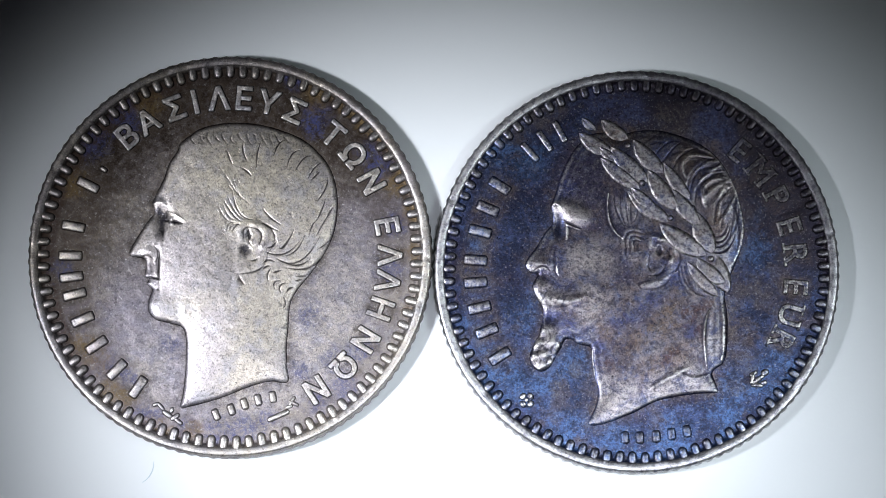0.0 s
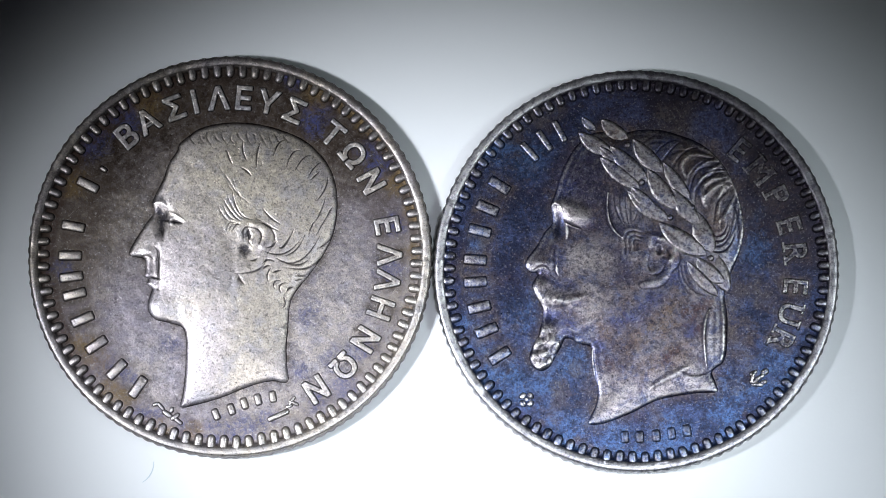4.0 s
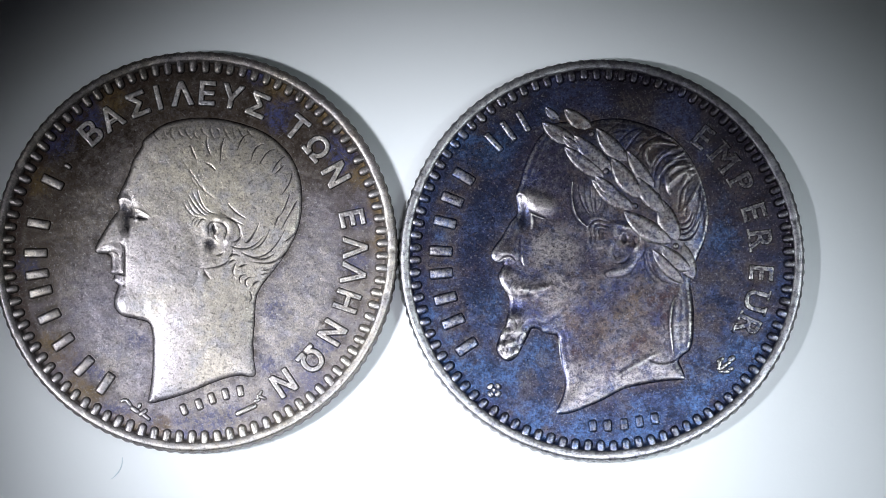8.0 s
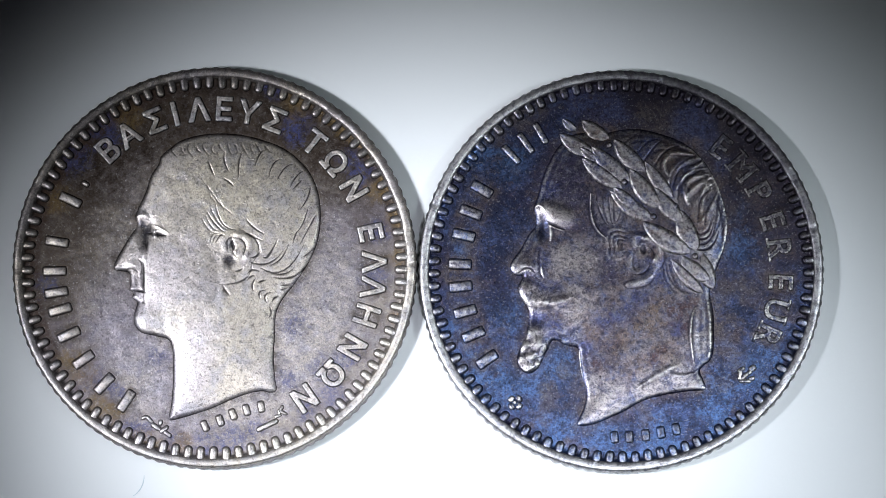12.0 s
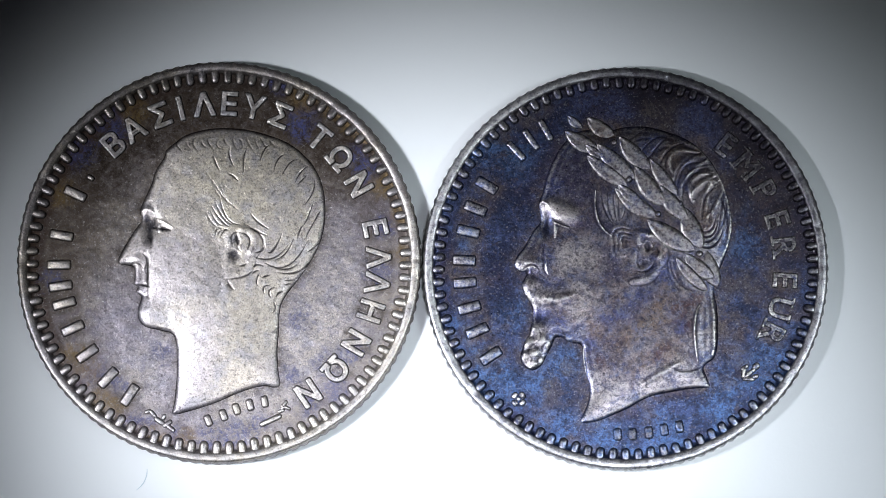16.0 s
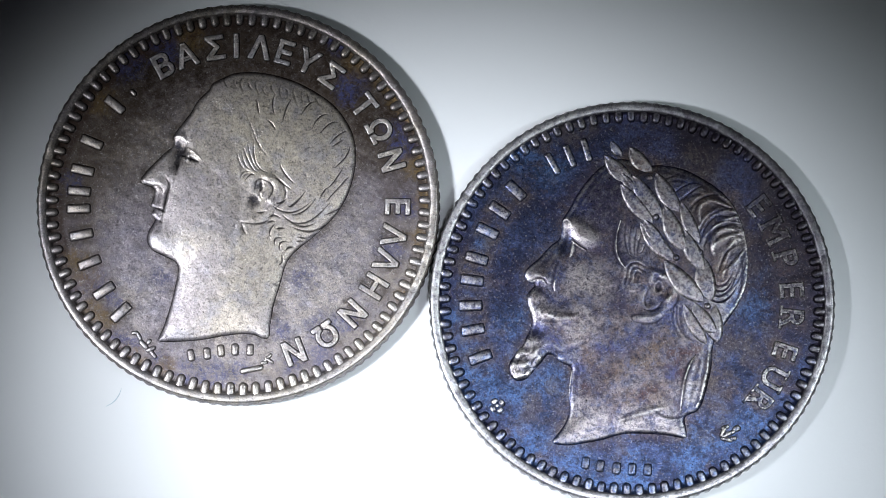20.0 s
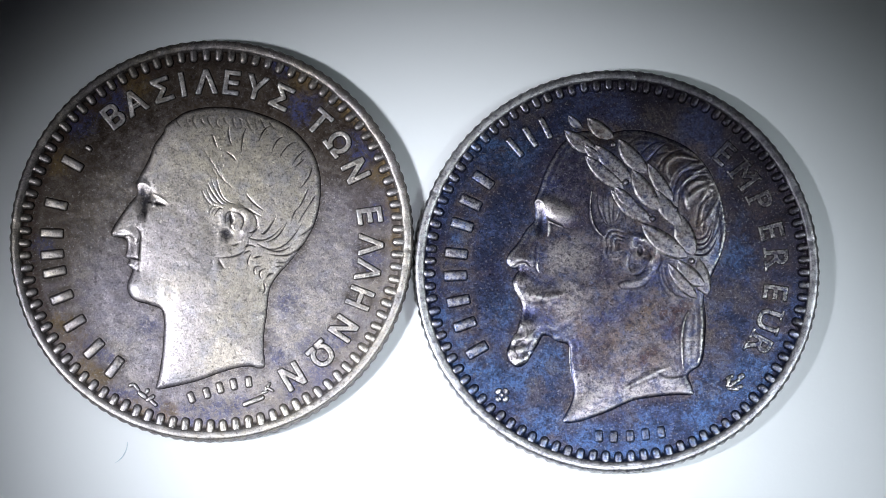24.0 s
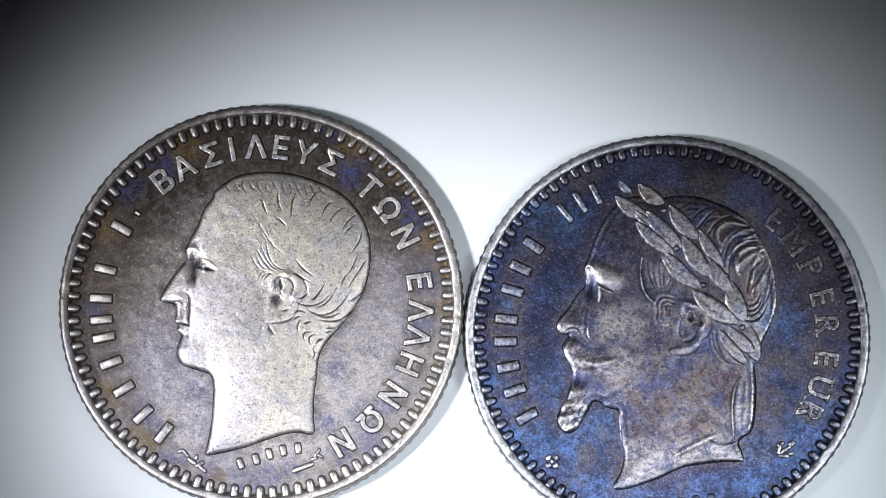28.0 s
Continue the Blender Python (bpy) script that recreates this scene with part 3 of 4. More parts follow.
def bend(points, steps=9):
    """A short open curve through two or three points."""
    p = np.array(points, float)
    t = np.linspace(0, 1, steps)[:, None]
    if len(p) == 2:
        return p[0] * (1 - t) + p[1] * t
    mid = 2 * p[1] - (p[0] + p[2]) / 2
    return p[0] * (1 - t) ** 2 + 2 * mid * t * (1 - t) + p[2] * t ** 2


class Relief:
    """A low relief modelled over a grid: an outline, then swells and cut lines."""

    def __init__(self, outline, step=0.021, wall=0.065, dome=0.16, reach=0.9):
        loop = smooth_loop(outline)
        lo, hi = loop.min(0) - 0.2, loop.max(0) + 0.2
        self.lo, self.step = lo, step
        self.nx, self.ny = [int(n) for n in np.ceil((hi - lo) / step)]
        self.X, self.Y = np.meshgrid(lo[0] + np.arange(self.nx) * step, lo[1] + np.arange(self.ny) * step, indexing="ij")
        self.s = signed_distance(self.X, self.Y, loop, np.roll(loop, -1, 0))
        e = np.clip(self.s / 0.22, 0, 1)
        swell = soften(1 - np.exp(-np.clip(self.s, 0, None) / reach), 13)
        self.h = wall * (1 - (1 - e) ** 2.0) + dome * swell * np.clip(self.s / 0.45, 0, 1) ** 0.6

    def window(self, pts, margin):
        p = np.asarray(pts, float)
        lo = np.floor((p.min(0) - margin - self.lo) / self.step).astype(int)
        hi = np.ceil((p.max(0) + margin - self.lo) / self.step).astype(int) + 1
        return slice(max(lo[0], 0), max(hi[0], 0)), slice(max(lo[1], 0), max(hi[1], 0))

    def line(self, points, width, amount, fade=True):
        """A ridge (amount above 0) or a cut along a bent line, thin at its ends."""
        cut = amount < 0 and width < 0.13
        p, width = bend(points), width * (0.80 if cut else 0.54)
        w = self.window(p, width * 3)
        X, Y = self.X[w], self.Y[w]
        if not X.size:
            return
        best = np.zeros(X.shape)
        for i, (a, b) in enumerate(zip(p, p[1:])):
            d = b - a
            t = np.clip(((X - a[0]) * d[0] + (Y - a[1]) * d[1]) / max(d @ d, 1e-12), 0, 1)
            q = (X - a[0] - t * d[0]) ** 2 + (Y - a[1] - t * d[1]) ** 2
            along = (i + t) / (len(p) - 1)
            thin = 0.45 + 0.55 * np.sin(np.pi * np.clip(along, 0.02, 0.98)) if fade else 1.0
            best = np.maximum(best, np.exp(-q / (width * thin) ** 2) * thin)
        self.h[w] += amount * (0.20 if cut else 0.68) * best

    def family(self, first, last, count, width, amount, seed=1, jitter=0.05):
        """Lines that change step by step from the first to the last."""
        rng = random.Random(seed)
        a, b = np.array(first, float), np.array(last, float)
        for i in range(count):
            k = i / max(count - 1, 1)
            shift = np.array([(rng.uniform(-jitter, jitter), rng.uniform(-jitter, jitter)) for _ in a])
            self.line(a * (1 - k) + b * k + shift, width * rng.uniform(0.8, 1.2), amount * rng.uniform(0.7, 1.2))

    def swell(self, x, y, rx, ry, turn, amount, power=1.0):
        w = self.window([(x, y)], 3 * max(rx, ry))
        c, s = math.cos(radians(turn)), math.sin(radians(turn))
        X, Y = self.X[w] - x, self.Y[w] - y
        q = ((X * c + Y * s) / rx) ** 2 + ((Y * c - X * s) / ry) ** 2
        self.h[w] += amount * 0.75 * np.exp(-q ** power)

    def scoop(self, x, y, left, right, tall, amount):
        """A hollow with a long slope on one side and a short one on the other."""
        w = self.window([(x, y)], 3 * max(left, right, tall))
        X, Y = self.X[w] - x, self.Y[w] - y
        self.h[w] += amount * np.exp(-(X / np.where(X < 0, left, right)) ** 2 - (Y / tall) ** 2)

    def height(self, x, y):
        i, j = int((x - self.lo[0]) / self.step), int((y - self.lo[1]) / self.step)
        return float(self.h[min(max(i, 0), self.nx - 1), min(max(j, 0), self.ny - 1)])

    def mesh(self, name, rise=0.016):
        h = self.h + 0.010 * (value_noise(self.X * 3 + 9, self.Y * 3 + 2) - 0.5)
        h = np.where(self.s < 0.12, np.maximum(h, 0.0), np.maximum(h, 0.015))
        h = np.where(self.s < 0, self.s * 1.5 - 0.004, h)
        keep = self.s > -0.09
        return mesh_from(name, *sheet_mesh(self.X, self.Y, FIELD + h, keep, ridges(np.maximum(h, 0), 4, rise)))


# ---- the two coins ----
def view_to_mm(cx, cy):
    """Maps points placed to fit the camera's view, y down, about 39 pixels to the millimetre."""
    return lambda *pts: [((x - cx) * 0.02538, (cy - y) * 0.0255) for x, y in pts]


COIN_A, COIN_B = (-9.57, -0.28), (8.675, -0.97)


def coin_root(label):
    root = new("silver_coin")
    root.empty_display_size = 2 * MM
    return tagged(root, label, "coin", "pair of old coins on the paper")


def grey_coin():
    root = coin_root("worn grey silver coin with brown rim toning on white paper")
    mat = silver_grey(root)
    G = view_to_mm(407, 455.5)
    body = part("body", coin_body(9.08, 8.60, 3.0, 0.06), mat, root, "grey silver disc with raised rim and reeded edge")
    skull = G((331, 243), (350, 230), (380, 221), (420, 218), (460, 222), (505, 235), (540, 252), (568, 277), (585, 303), (595, 335), (597, 372), (592, 410), (580, 442), (563, 470), (545, 494), (527, 516))
    neck = G((515, 540), (511, 580), (508, 620), (510, 655), (512, 675), (503, 681), (485, 678), (460, 682), (430, 692), (390, 708), (350, 719), (322, 723), (325, 700), (329, 660), (330, 625), (329, 597))
    face = G((322, 582), (300, 575), (277, 569), (265, 557), (262, 541), (266, 526), (268, 515), (260, 506), (262, 498), (256, 491), (257, 478), (255, 463), (245, 459), (231, 456), (229, 446), (240, 426), (256, 400), (270, 379), (268, 362), (275, 345), (288, 318), (298, 290), (312, 268), (316, 256))
    r = Relief(skull + neck + face)
    P = lambda x, y: G((x, y))[0]
    r.swell(*P(450, 330), 2.6, 2.2, 0, 0.05)
    r.swell(*P(370, 480), 1.9, 1.6, 0, 0.035)
    # brow, eye and nose
    r.scoop(*P(291, 386), 0.42, 0.22, 0.50, -0.10)
    r.scoop(*P(287, 412), 0.26, 0.12, 0.36, -0.06)
    r.line(G((272, 363), (282, 360), (292, 366)), 0.24, 0.05)
    r.line(G((296, 378), (312, 384), (328, 395)), 0.10, 0.016)
    r.line(G((294, 393), (308, 395), (322, 398)), 0.18, -0.05)
    r.swell(*P(302, 394), 0.10, 0.12, 0, 0.05)
    r.swell(*P(262, 450), 0.34, 0.22, 0, 0.05)
    r.line(G((248, 459), (262, 456), (272, 463)), 0.06, -0.06)
    r.line(G((274, 440), (281, 452), (276, 466)), 0.07, -0.07)
    r.scoop(*P(279, 476), 0.50, 0.09, 0.80, -0.07)
    r.line(G((258, 497), (270, 494), (284, 498)), 0.07, -0.11)
    r.line(G((262, 516), (274, 514), (284, 518)), 0.10, -0.05)
    r.swell(*P(280, 545), 0.45, 0.45, 0, 0.05)
    # jaw and neck
    r.line(G((322, 580), (370, 560), (412, 500)), 0.60, -0.018)
    # ear
    r.swell(*P(406, 442), 0.40, 0.75, 10, -0.030)
    r.line(G((428, 428), (430, 402), (450, 401)), 0.30, 0.022, False)
    r.line(G((450, 401), (470, 412), (466, 440)), 0.30, 0.026, False)
    r.line(G((466, 440), (456, 468), (424, 481)), 0.36, 0.024, False)
    r.swell(*P(435, 446), 0.24, 0.26, 25, -0.045, 1.8)
    r.swell(*P(441, 418), 0.09, 0.25, 12, -0.035, 2.0)
    for a, b, c in (((433, 430), (432, 410), (446, 406)), ((446, 406), (462, 416), (459, 436)), ((446, 418), (440, 428), (446, 438)),
                    ((445, 465), (452, 464), (458, 460)), ((460, 394), (486, 420), (474, 452)), ((474, 452), (460, 480), (416, 488))):
        r.line(G(a, b, c), 0.075, -0.07)
    r.line(G((422, 490), (425, 498), (432, 506)), 0.12, -0.10)
    # hair along the brow
    r.family(G((342, 236), (336, 246), (344, 255)), G((500, 238), (503, 246), (511, 256)), 13, 0.07, -0.055, 3, 0.09)
    for a, b, c in (((430, 253), (429, 268), (435, 285)), ((461, 255), (455, 272), (454, 298)), ((503, 250), (492, 258), (484, 278)),
                    ((530, 268), (516, 276), (508, 297)), ((549, 278), (536, 284), (523, 304)), ((568, 290), (556, 300), (545, 318)),
                    ((566, 306), (558, 314), (550, 322)), ((580, 316), (576, 336), (562, 358)), ((577, 352), (567, 380), (557, 397)),
                    ((591, 366), (578, 388), (560, 420)), ((466, 374), (478, 388), (495, 400)), ((428, 301), (436, 306), (444, 314)),
                    ((401, 270), (405, 282), (410, 293)), ((557, 396), (552, 404), (548, 418))):
        r.line(G(a, b, c), 0.06, -0.085)
    # side and nape
    r.family(G((388, 372), (398, 388), (408, 394)), G((410, 345), (425, 378), (444, 392)), 5, 0.055, -0.055, 8)
    r.family(G((388, 300), (400, 322), (418, 346)), G((415, 330), (424, 345), (440, 366)), 4, 0.06, -0.035, 11, 0.12)
    r.family(G((402, 412), (408, 400), (420, 398)), G((412, 412), (418, 404), (424, 402)), 3, 0.05, -0.07, 9)
    for a, b, c in (((462, 398), (475, 404), (492, 412)), ((470, 449), (505, 452), (534, 425)), ((490, 461), (530, 466), (566, 422)),
                    ((507, 470), (530, 472), (548, 462)), ((512, 478), (545, 478), (566, 462)), ((524, 492), (536, 492), (546, 488)),
                    ((566, 442), (575, 436), (584, 428)), ((495, 442), (503, 440), (512, 426)), ((474, 442), (484, 438), (490, 430)),
                    ((466, 470), (474, 464), (486, 466)), ((466, 480), (472, 475), (478, 474)), ((475, 500), (474, 490), (480, 478)),
                    ((484, 486), (490, 484), (498, 482)), ((487, 515), (486, 504), (496, 500)), ((498, 522), (496, 510), (506, 504)),
                    ((508, 520), (513, 514), (521, 512)), ((503, 530), (506, 540), (502, 548)), ((524, 500), (532, 498), (538, 497)),
                    ((520, 410), (510, 430), (500, 440)), ((540, 420), (525, 445), (505, 456))):
        r.line(G(a, b, c), 0.062, -0.095)
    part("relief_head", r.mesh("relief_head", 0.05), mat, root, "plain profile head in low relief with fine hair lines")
    denticles(root, mat, 93, 8.46, 0.74, 0.39, 0.150, "", 0.45)
    words = (("Β", 130.6), ("Α", 121.6), ("Σ", 110.8), ("Ι", 103.1), ("Λ", 94.5), ("Ε", 85.3), ("Υ", 76.4), ("Σ", 66.4), ("Τ", 50.1), ("Ω", 39.6), ("Ν", 27.8),
             ("Ε", 10.7), ("Λ", 0.1), ("Λ", -9.3), ("Η", -19.5), ("Ν", -31.9), ("Ω", -44.1), ("Ν", -57.1))
    letters(root, mat, words, 7.19, 1.20, 0.085, 0.085, 0.07)
    name_bars = (-124.6, -134.5, -146.0, -156.5, -166.0, -172.4, 179.9, 169.3, 153.4)
    bars(root, mat, name_bars, 7.19, 1.12, 0.075, 0.48, 0.2)
    toning_shade_halo(body, r, [a for _, a in words] + list(name_bars), 7.19, 0.56, 0.30)
    bars(root, mat, (145.6,), 6.95, 0.42, 0.08, 0.28)
    # small signature bars under the neck, privy marks
    for x, y, turn in ((384, 736, 22), (411, 727, 20), (434, 717, 18), (458, 710, 14), (484, 705, 10)):
        v, f, w = bar(0.58, 0.36, 0.075)
        part("legend_bar", mesh_from("legend_bar", place_flat(np.array(v) + (0, 0, FIELD), *P(x, y), turn + 90), f, w), mat, root)
    v, f, q = pill(1.10, 0.26, 0.09, 5)
    part("privy_mark", mesh_from("privy_mark", place_flat(np.array(v) + (0, 0, FIELD), *P(494, 738), 24), f, q), mat, root)
    for x, y, l, w, turn in ((518, 712, 0.5, 0.16, 60), (521, 716, 0.5, 0.16, -25), (513, 722, 0.36, 0.16, 20),
                             (278, 718, 0.34, 0.18, 20), (287, 722, 0.44, 0.18, -50), (298, 735, 0.55, 0.24, -35), (312, 740, 0.5, 0.22, 35), (318, 748, 0.46, 0.2, -40), (306, 728, 0.3, 0.2, 70)):
        v, f, q = pill(l, w, 0.085, 5)
        part("privy_mark", mesh_from("privy_mark", place_flat(np.array(v) + (0, 0, FIELD), *P(x, y), turn), f, q), mat, root)
    return root


def leaf_mesh(a, b, width, z, bow=0.12):
    """A laurel leaf from stem to tip: pointed, domed, with a midrib."""
    a, b = np.array(a), np.array(b)
    axis = b - a
    length = np.hypot(*axis)
    axis = axis / length
    side = np.array([-axis[1], axis[0]])
    verts, rubbed, n, m = [], [], 14, 11
    for i in range(n + 1):
        t = i / n
        half = width / 2 * math.sin(math.pi * t ** 0.9) ** 0.65 + 0.004
        for j in range(m):
            u = 2 * j / (m - 1) - 1
            p = a + axis * length * t + side * (u * half + bow * width * math.sin(math.pi * t))
            rib = 0.016 * math.exp(-(u / 0.13) ** 2)
            veins = 0.006 * math.sin(t * 34 - abs(u) * 5)
            top = 0.085 * (1 - abs(u) ** 9.0) * math.sin(math.pi * min(max(t, 0.05), 0.95)) ** 0.35 - 0.5 * rib + veins - 0.02 * u
            verts.append((*p, z + top - 0.03))
            # worn metal, plus a paler streak along one edge painted as a glint
            rubbed.append(0.30 + 0.35 * math.exp(-((abs(u) - 0.84) / 0.10) ** 2) * (1 if u > 0 else 0.3))
    faces = [(i * m + j, i * m + j + 1, (i + 1) * m + j + 1, (i + 1) * m + j) for i in range(n) for j in range(m - 1)]
    faces = [f[::-1] for f in faces]
    return mesh_from("laurel_leaf", verts, faces, rubbed)


def blue_coin():
    root = coin_root("dark blue-toned silver coin with laurel-crowned head on white paper")
    mat = silver_blue(root)
    G = view_to_mm(1127, 482)
    P = lambda x, y: G((x, y))[0]
    body = part("body", coin_body(9.10, 8.60, 17.0, 0.09), mat, root, "blue-toned silver disc with bare raised rim and reeded edge")
    crown = G((1004, 290), (1018, 266), (1036, 248), (1052, 238), (1075, 236), (1100, 240), (1128, 233), (1165, 232), (1200, 240), (1240, 256), (1266, 276), (1286, 301), (1301, 331), (1312, 365), (1317, 395), (1317, 420), (1310, 450), (1298, 480), (1286, 505))
    neck = G((1283, 530), (1287, 560), (1287, 600), (1284, 632), (1277, 648), (1260, 662), (1265, 680), (1268, 697), (1240, 699), (1200, 704), (1160, 713), (1120, 733), (1080, 749), (1055, 755), (1040, 751), (1053, 722), (1058, 696), (1052, 668), (1047, 640), (1045, 618))
    face = G((1025, 612), (1002, 604), (992, 622), (980, 642), (970, 656), (955, 660), (940, 647), (938, 630), (946, 611), (955, 594), (957, 575), (961, 558), (958, 543), (946, 522), (943, 508), (948, 498), (952, 488), (940, 486), (931, 476), (933, 463), (950, 440), (965, 415), (978, 398), (978, 380), (976, 366), (984, 345), (993, 315))
    r = Relief(crown + neck + face, wall=0.05)
    r.swell(*P(1090, 560), 1.8, 2.0, 0, 0.03)
    # brow, eye, nose
    r.swell(*P(1018, 381), 0.80, 0.40, -28, 0.10, 1.6)
    r.line(G((978, 368), (986, 362), (996, 374)), 0.12, 0.02)
    r.line(G((1000, 392), (1015, 402), (1030, 408)), 0.07, -0.12)
    r.line(G((1000, 398), (1012, 404), (1028, 410)), 0.06, 0.05)
    r.swell(*P(992, 404), 0.22, 0.5, -6, -0.08)
    r.line(G((1003, 400), (1005, 412), (1004, 426)), 0.14, 0.04)
    r.swell(*P(965, 472), 0.55, 0.24, 0, 0.05)
    r.line(G((945, 482), (962, 474), (974, 482)), 0.07, -0.11)
    r.line(G((985, 440), (982, 470), (990, 492)), 0.10, -0.07)
    r.line(G((988, 470), (986, 480), (990, 492)), 0.09, 0.06)
    # moustache and chin beard
    r.line(G((954, 506), (960, 530), (985, 534)), 0.55, 0.07, False)
    r.line(G((985, 534), (1010, 536), (1034, 528)), 0.40, 0.055)
    r.swell(*P(1002, 508), 0.6, 0.34, 10, -0.03)
    r.family(G((958, 512), (954, 522), (952, 530)), G((1012, 532), (1008, 542), (1004, 548)), 6, 0.06, -0.03, 4, 0.04)
    r.line(G((960, 541), (985, 546), (1020, 538)), 0.10, -0.05)
    r.swell(*P(975, 566), 0.4, 0.3, 0, -0.05)
    for x, y, size, up in ((964, 590, 0.30, 0.05), (951, 610, 0.26, 0.07), (974, 606, 0.28, 0.06), (947, 634, 0.24, 0.07), (964, 630, 0.22, 0.06), (985, 614, 0.24, 0.05), (958, 650, 0.24, 0.06), (973, 645, 0.20, 0.06)):
        r.swell(*P(x, y), size, size * 0.8, 40, up, 1.4)
    for a, b, c in (((957, 602), (940, 622), (948, 646)), ((948, 646), (955, 652), (958, 640)), ((958, 640), (952, 624), (966, 612)), ((966, 612), (974, 600), (970, 586)),
                    ((992, 606), (990, 624), (976, 632)), ((976, 632), (968, 642), (976, 654)), ((984, 612), (978, 618), (976, 628)), ((962, 566), (958, 580), (954, 594))):
        r.line(G(a, b, c), 0.07, -0.07)
    r.line(G((1000, 606), (1020, 600), (1060, 570)), 0.35, -0.03)
    # ear
    r.line(G((1152, 440), (1155, 424), (1170, 427)), 0.26, 0.034, False)
    r.line(G((1170, 427), (1192, 440), (1188, 466)), 0.28, 0.042, False)
    r.line(G((1188, 466), (1178, 494), (1142, 508)), 0.34, 0.040, False)
    r.swell(*P(1167, 447), 0.16, 0.22, 0, -0.045, 2.2)
    r.swell(*P(1154, 474), 0.22, 0.30, 20, -0.030, 1.6)
    for a, b, c in (((1160, 440), (1166, 432), (1176, 442)), ((1176, 442), (1186, 456), (1178, 472)), ((1178, 472), (1168, 488), (1150, 490)), ((1198, 440), (1204, 466), (1190, 486)),
                    ((1190, 486), (1172, 510), (1136, 515)), ((1136, 515), (1132, 506), (1146, 500)), ((1152, 452), (1148, 470), (1152, 484))):
        r.line(G(a, b, c), 0.07, -0.055)
    r.line(G((1048, 622), (1050, 655), (1056, 690)), 0.07, 0.05)
    # curls by the temple
    for k in (9, 17, 25):
        r.line(G((1134, 438 - k), (1128 - 0.8 * k, 434 - 0.8 * k), (1130 - k, 440)), 0.20, 0.018)
        r.line(G((1130 - k, 440), (1128 - 0.8 * k, 444 + 0.7 * k), (1134, 442 + 0.7 * k)), 0.18, 0.016)
        r.line(G((1138, 442 - k), (1131 - 0.8 * k, 437 - 0.8 * k), (1133 - 0.95 * k, 446)), 0.05, -0.05)
    r.line(G((1078, 345), (1080, 395), (1102, 425)), 0.07, 0.09)
    r.family(G((1090, 350), (1092, 380), (1108, 404)), G((1130, 350), (1128, 380), (1120, 398)), 5, 0.06, -0.07, 14)
    # hair behind the wreath
    r.family(G((1140, 262), (1150, 248), (1170, 244)), G((1180, 320), (1200, 285), (1240, 268)), 6, 0.08, -0.06, 21, 0.2)
    r.family(G((1205, 330), (1215, 295), (1262, 278)), G((1240, 375), (1252, 330), (1298, 322)), 6, 0.08, -0.065, 22, 0.2)
    r.family(G((1262, 390), (1268, 350), (1300, 330)), G((1300, 440), (1315, 400), (1308, 360)), 6, 0.08, -0.065, 23, 0.2)
    r.family(G((1210, 322), (1222, 292), (1268, 284)), G((1275, 400), (1285, 360), (1306, 345)), 7, 0.26, 0.045, 24, 0.25)
    r.family(G((1250, 445), (1280, 448), (1300, 420)), G((1262, 420), (1280, 418), (1290, 395)), 4, 0.06, -0.10, 25)
    r.line(G((1240, 264), (1290, 300), (1312, 380)), 0.26, 0.06)
    r.line(G((1300, 330), (1320, 400), (1298, 470)), 0.26, 0.06)
    # nape, ribbon, truncation of the neck
    r.family(G((1200, 470), (1205, 500), (1222, 525)), G((1215, 475), (1230, 515), (1262, 530)), 4, 0.06, -0.06, 26)
    r.line(G((1256, 552), (1246, 590), (1250, 655)), 0.09, 0.07)
    r.line(G((1278, 545), (1281, 600), (1276, 640)), 0.22, 0.05)
    r.line(G((1264, 560), (1262, 600), (1264, 640)), 0.30, -0.03)
    r.line(G((1200, 660), (1225, 667), (1256, 662)), 0.09, -0.08)
    r.line(G((1150, 690), (1190, 668), (1215, 655)), 0.30, 0.05)
    r.line(G((1150, 530), (1190, 600), (1230, 650)), 0.50, -0.012)
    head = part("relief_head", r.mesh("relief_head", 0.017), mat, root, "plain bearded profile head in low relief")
    leaves = (((1086, 276), (1026, 238), 26), ((1114, 250), (1066, 214), 25), ((1056, 232), (1032, 210), 15), ((1148, 326), (1082, 262), 29), ((1134, 338), (1064, 282), 25),
              ((1176, 310), (1122, 250), 28), ((1200, 376), (1148, 304), 29), ((1186, 396), (1112, 342), 27), ((1222, 356), (1176, 292), 22), ((1240, 404), (1190, 338), 26),
              ((1262, 452), (1234, 380), 32), ((1250, 456), (1168, 400), 32), ((1282, 506), (1230, 460), 25), ((1288, 520), (1266, 452), 30), ((1270, 528), (1216, 468), 20),
              ((1110, 300), (1060, 262), 18), ((1160, 372), (1118, 336), 20))
    for a, b, w in leaves:
        mid = P((a[0] + b[0]) / 2, (a[1] + b[1]) / 2)
        tip, foot = P(*b), P(*a)
        z = FIELD + max(r.height(*mid), 0.05) + 0.012 * (w % 3)
        part("laurel_leaf", leaf_mesh(foot, tip, w * 0.030, z), mat, head)
    for x, y in ((1113, 260), (1138, 327), (1187, 390), (1258, 462), (1226, 372)):
        v, f, worn = pill(0.31, 0.30, 0.10, 5, 0.3)
        q = P(x, y)
        part("laurel_berry", mesh_from("laurel_berry", place_flat(np.array(v) + (0, 0, FIELD + r.height(*q)), *q, 0), f, worn), mat, head)
    denticles(root, mat, 93, 8.43, 0.62, 0.40, 0.135, "", 0.25)
    words = (("E", 49.2), ("M", 38.6), ("P", 27.7), ("E", 16.2), ("R", 5.9), ("E", -6.1), ("U", -16.3), ("R", -26.0))
    letters(root, mat, words, 7.18, 1.14, 0.075, 0.055, 0.05, 0.11)
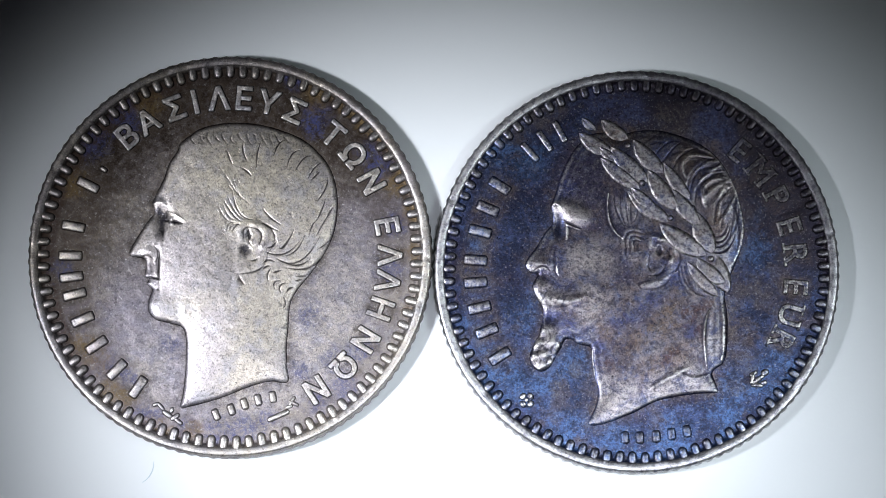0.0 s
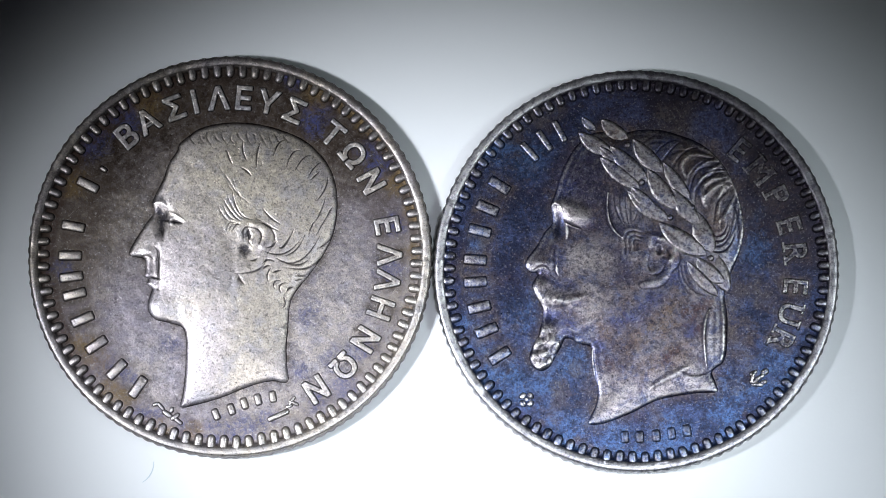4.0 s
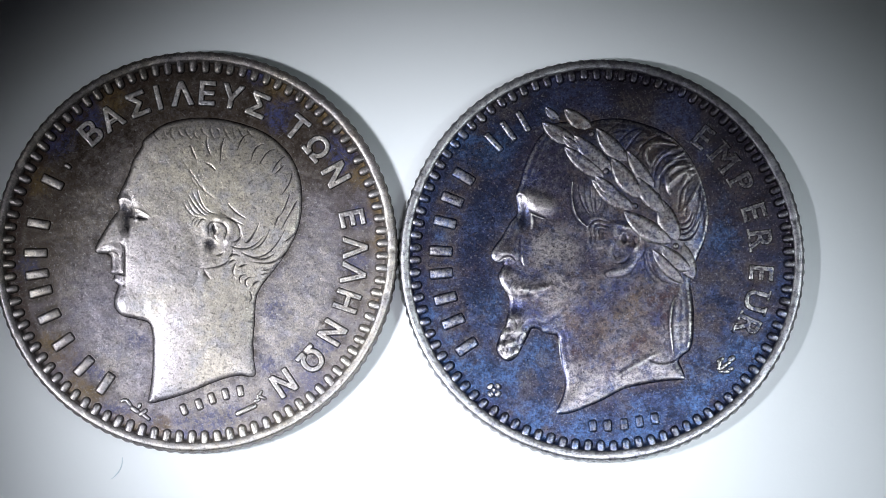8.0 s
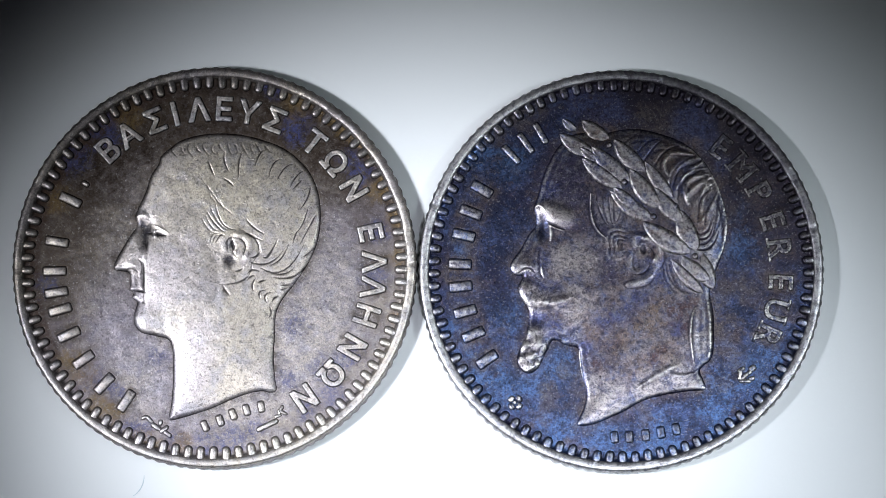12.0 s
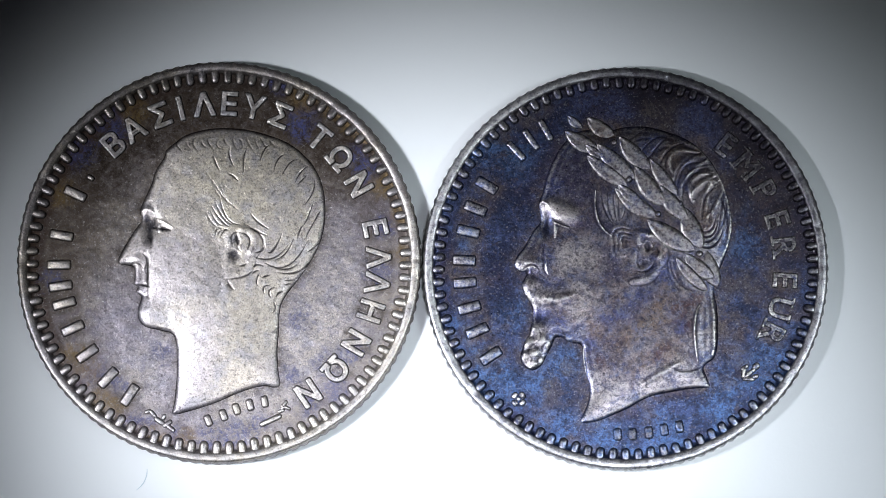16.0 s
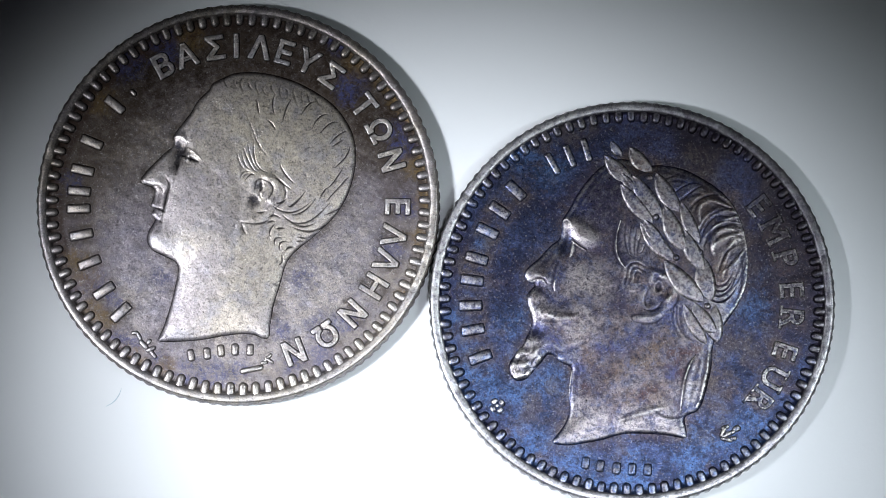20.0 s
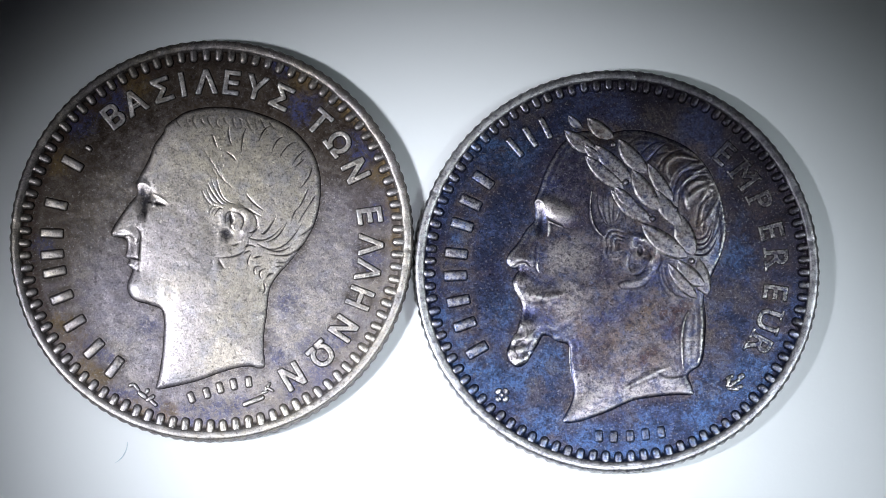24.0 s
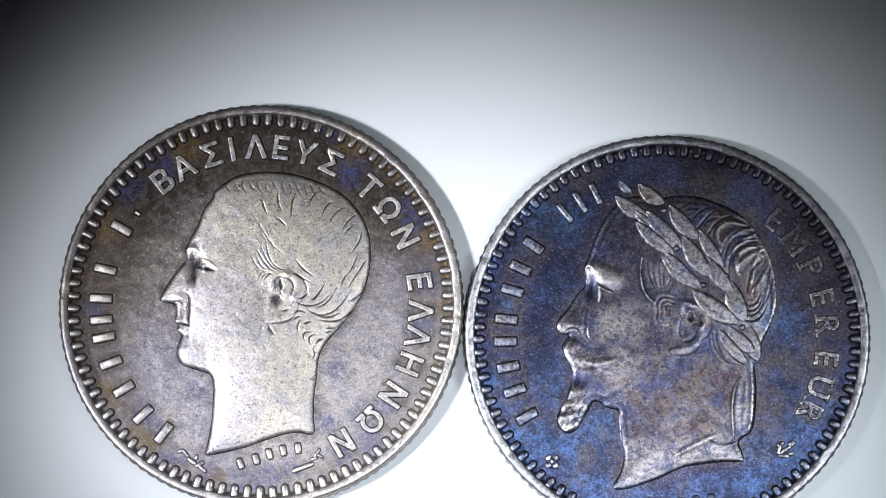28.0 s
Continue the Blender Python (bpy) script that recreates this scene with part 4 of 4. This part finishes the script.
    name_bars = (-147.9, -158.0, -166.7, -175.8, 176.2, 165.7, 157.1, 147.9)
    bars(root, mat, name_bars, 7.24, 1.10, 0.075, 0.52, 0.3)
    toning_shade_halo(body, r, [a for _, a in words] + list(name_bars), 7.20, 0.54, 0.30)
    bars(root, mat, (131.5, 124.8, 118.4), 7.18, 1.14, 0.075, 0.36, 0.5)
    for x, y, turn in ((1105, 776, 4), (1131, 776, 2), (1160, 774, 5), (1187, 770, 8), (1214, 765, 10)):
        v, f, w = bar(0.58, 0.40, 0.065)
        part("legend_bar", mesh_from("legend_bar", place_flat(np.array(v) + (0, 0, FIELD), *P(x, y), turn + 90), f, w), mat, root)
    for x, y, l, w, turn in ((926, 704, 0.36, 0.28, 45), (939, 704, 0.36, 0.28, -45), (926, 717, 0.36, 0.28, -45), (939, 717, 0.36, 0.28, 45), (932, 710, 0.2, 0.2, 0),
                             (1330, 672, 0.6, 0.2, 80), (1340, 674, 0.7, 0.2, 35), (1352, 662, 0.4, 0.3, 30), (1338, 684, 0.6, 0.2, -5), (1350, 680, 0.32, 0.22, 10), (1332, 664, 0.4, 0.2, 30)):
        v, f, q = pill(l, w, 0.085, 5)
        part("privy_mark", mesh_from("privy_mark", place_flat(np.array(v) + (0, 0, FIELD), *P(x, y), turn), f, q), mat, root)
    return root


# ---- table, paper, fibre ----
def rounded_slab(name, sx, sy, top, thick, material, label, category, kind=""):
    bm = bmesh.new()
    bmesh.ops.create_cube(bm, size=1.0, matrix=Matrix.Translation((0, 0, (top - thick / 2) * MM)) @ Matrix.Diagonal((sx * MM, sy * MM, thick * MM, 1)))
    bmesh.ops.bevel(bm, geom=bm.edges[:], offset=min(thick * 0.2, 2.0) * MM, segments=2, affect="EDGES")
    me = bpy.data.meshes.new(name)
    bm.to_mesh(me)
    bm.free()
    me.materials.append(material)
    return tagged(new(name, me), label, category, "", kind)


table = rounded_slab("table_top", 420, 320, -0.3, 18, table_wood(), "plain grey table top under the microscope", "table", "structure")


def paper_sheet():
    n = 60
    g = np.linspace(-1, 1, n)
    X, Y = np.meshgrid(g * 105, g * 74, indexing="ij")
    top = np.zeros(X.shape)
    verts = np.concatenate([np.stack([X.ravel(), Y.ravel(), (top - k).ravel()], 1) for k in (0.0, 0.26)])
    at = lambda i, j, k: k * n * n + i * n + j
    faces = []
    for i in range(n - 1):
        for j in range(n - 1):
            faces.append((at(i, j, 0), at(i + 1, j, 0), at(i + 1, j + 1, 0), at(i, j + 1, 0)))
            faces.append((at(i, j, 1), at(i, j + 1, 1), at(i + 1, j + 1, 1), at(i + 1, j, 1)))
        faces.append((at(i, 0, 0), at(i, 0, 1), at(i + 1, 0, 1), at(i + 1, 0, 0)))
        faces.append((at(i, n - 1, 0), at(i + 1, n - 1, 0), at(i + 1, n - 1, 1), at(i, n - 1, 1)))
        faces.append((at(0, i, 0), at(0, i + 1, 0), at(0, i + 1, 1), at(0, i, 1)))
        faces.append((at(n - 1, i, 0), at(n - 1, i, 1), at(n - 1, i + 1, 1), at(n - 1, i + 1, 0)))
    me = mesh_from("paper_sheet", verts, faces, smooth=False)
    me.materials.append(paper_white())
    return tagged(new("paper_sheet", me), "smooth white sheet of paper lying under two coins", "paper")


def fibre():
    """A thin curled fibre lying on the paper."""
    path = bend([(-13.0, -9.45), (-13.12, -10.0), (-13.50, -10.40)], 15)
    verts, faces, m = [], [], 6
    for i, p in enumerate(path):
        d = path[min(i + 1, 14)] - path[max(i - 1, 0)]
        side = np.array([-d[1], d[0]]) / np.hypot(*d)
        w = 0.016 * (0.5 + math.sin(math.pi * (i + 1) / 16))
        for k in range(m):
            a = 2 * math.pi * k / m
            verts.append((*(p + side * w * math.cos(a)), 0.016 + w * math.sin(a)))
    for i in range(14):
        faces += [(i * m + k, i * m + (k + 1) % m, (i + 1) * m + (k + 1) % m, (i + 1) * m + k) for k in range(m)]
    me = mesh_from("fibre", verts, faces)
    me.materials.append(fibre_blue())
    return tagged(new("fibre", me), "tiny pale curled fibre lying on white paper", "fibre")


paper = paper_sheet()
hair = fibre()
coin_a = grey_coin()
coin_b = blue_coin()


# ---- what moves: the paper is slid and turned with all that lies on it ----
def motions():
    for thing, (x, y) in ((paper, (0, 0)), (hair, (0, 0)), (coin_a, COIN_A), (coin_b, COIN_B)):
        walk(thing, [(t, pose(dx * MM, dy * MM, 0, 0, 0, turn) @ pose(x * MM, y * MM, 0)) for t, dx, dy, turn in SLIDE])


motions()
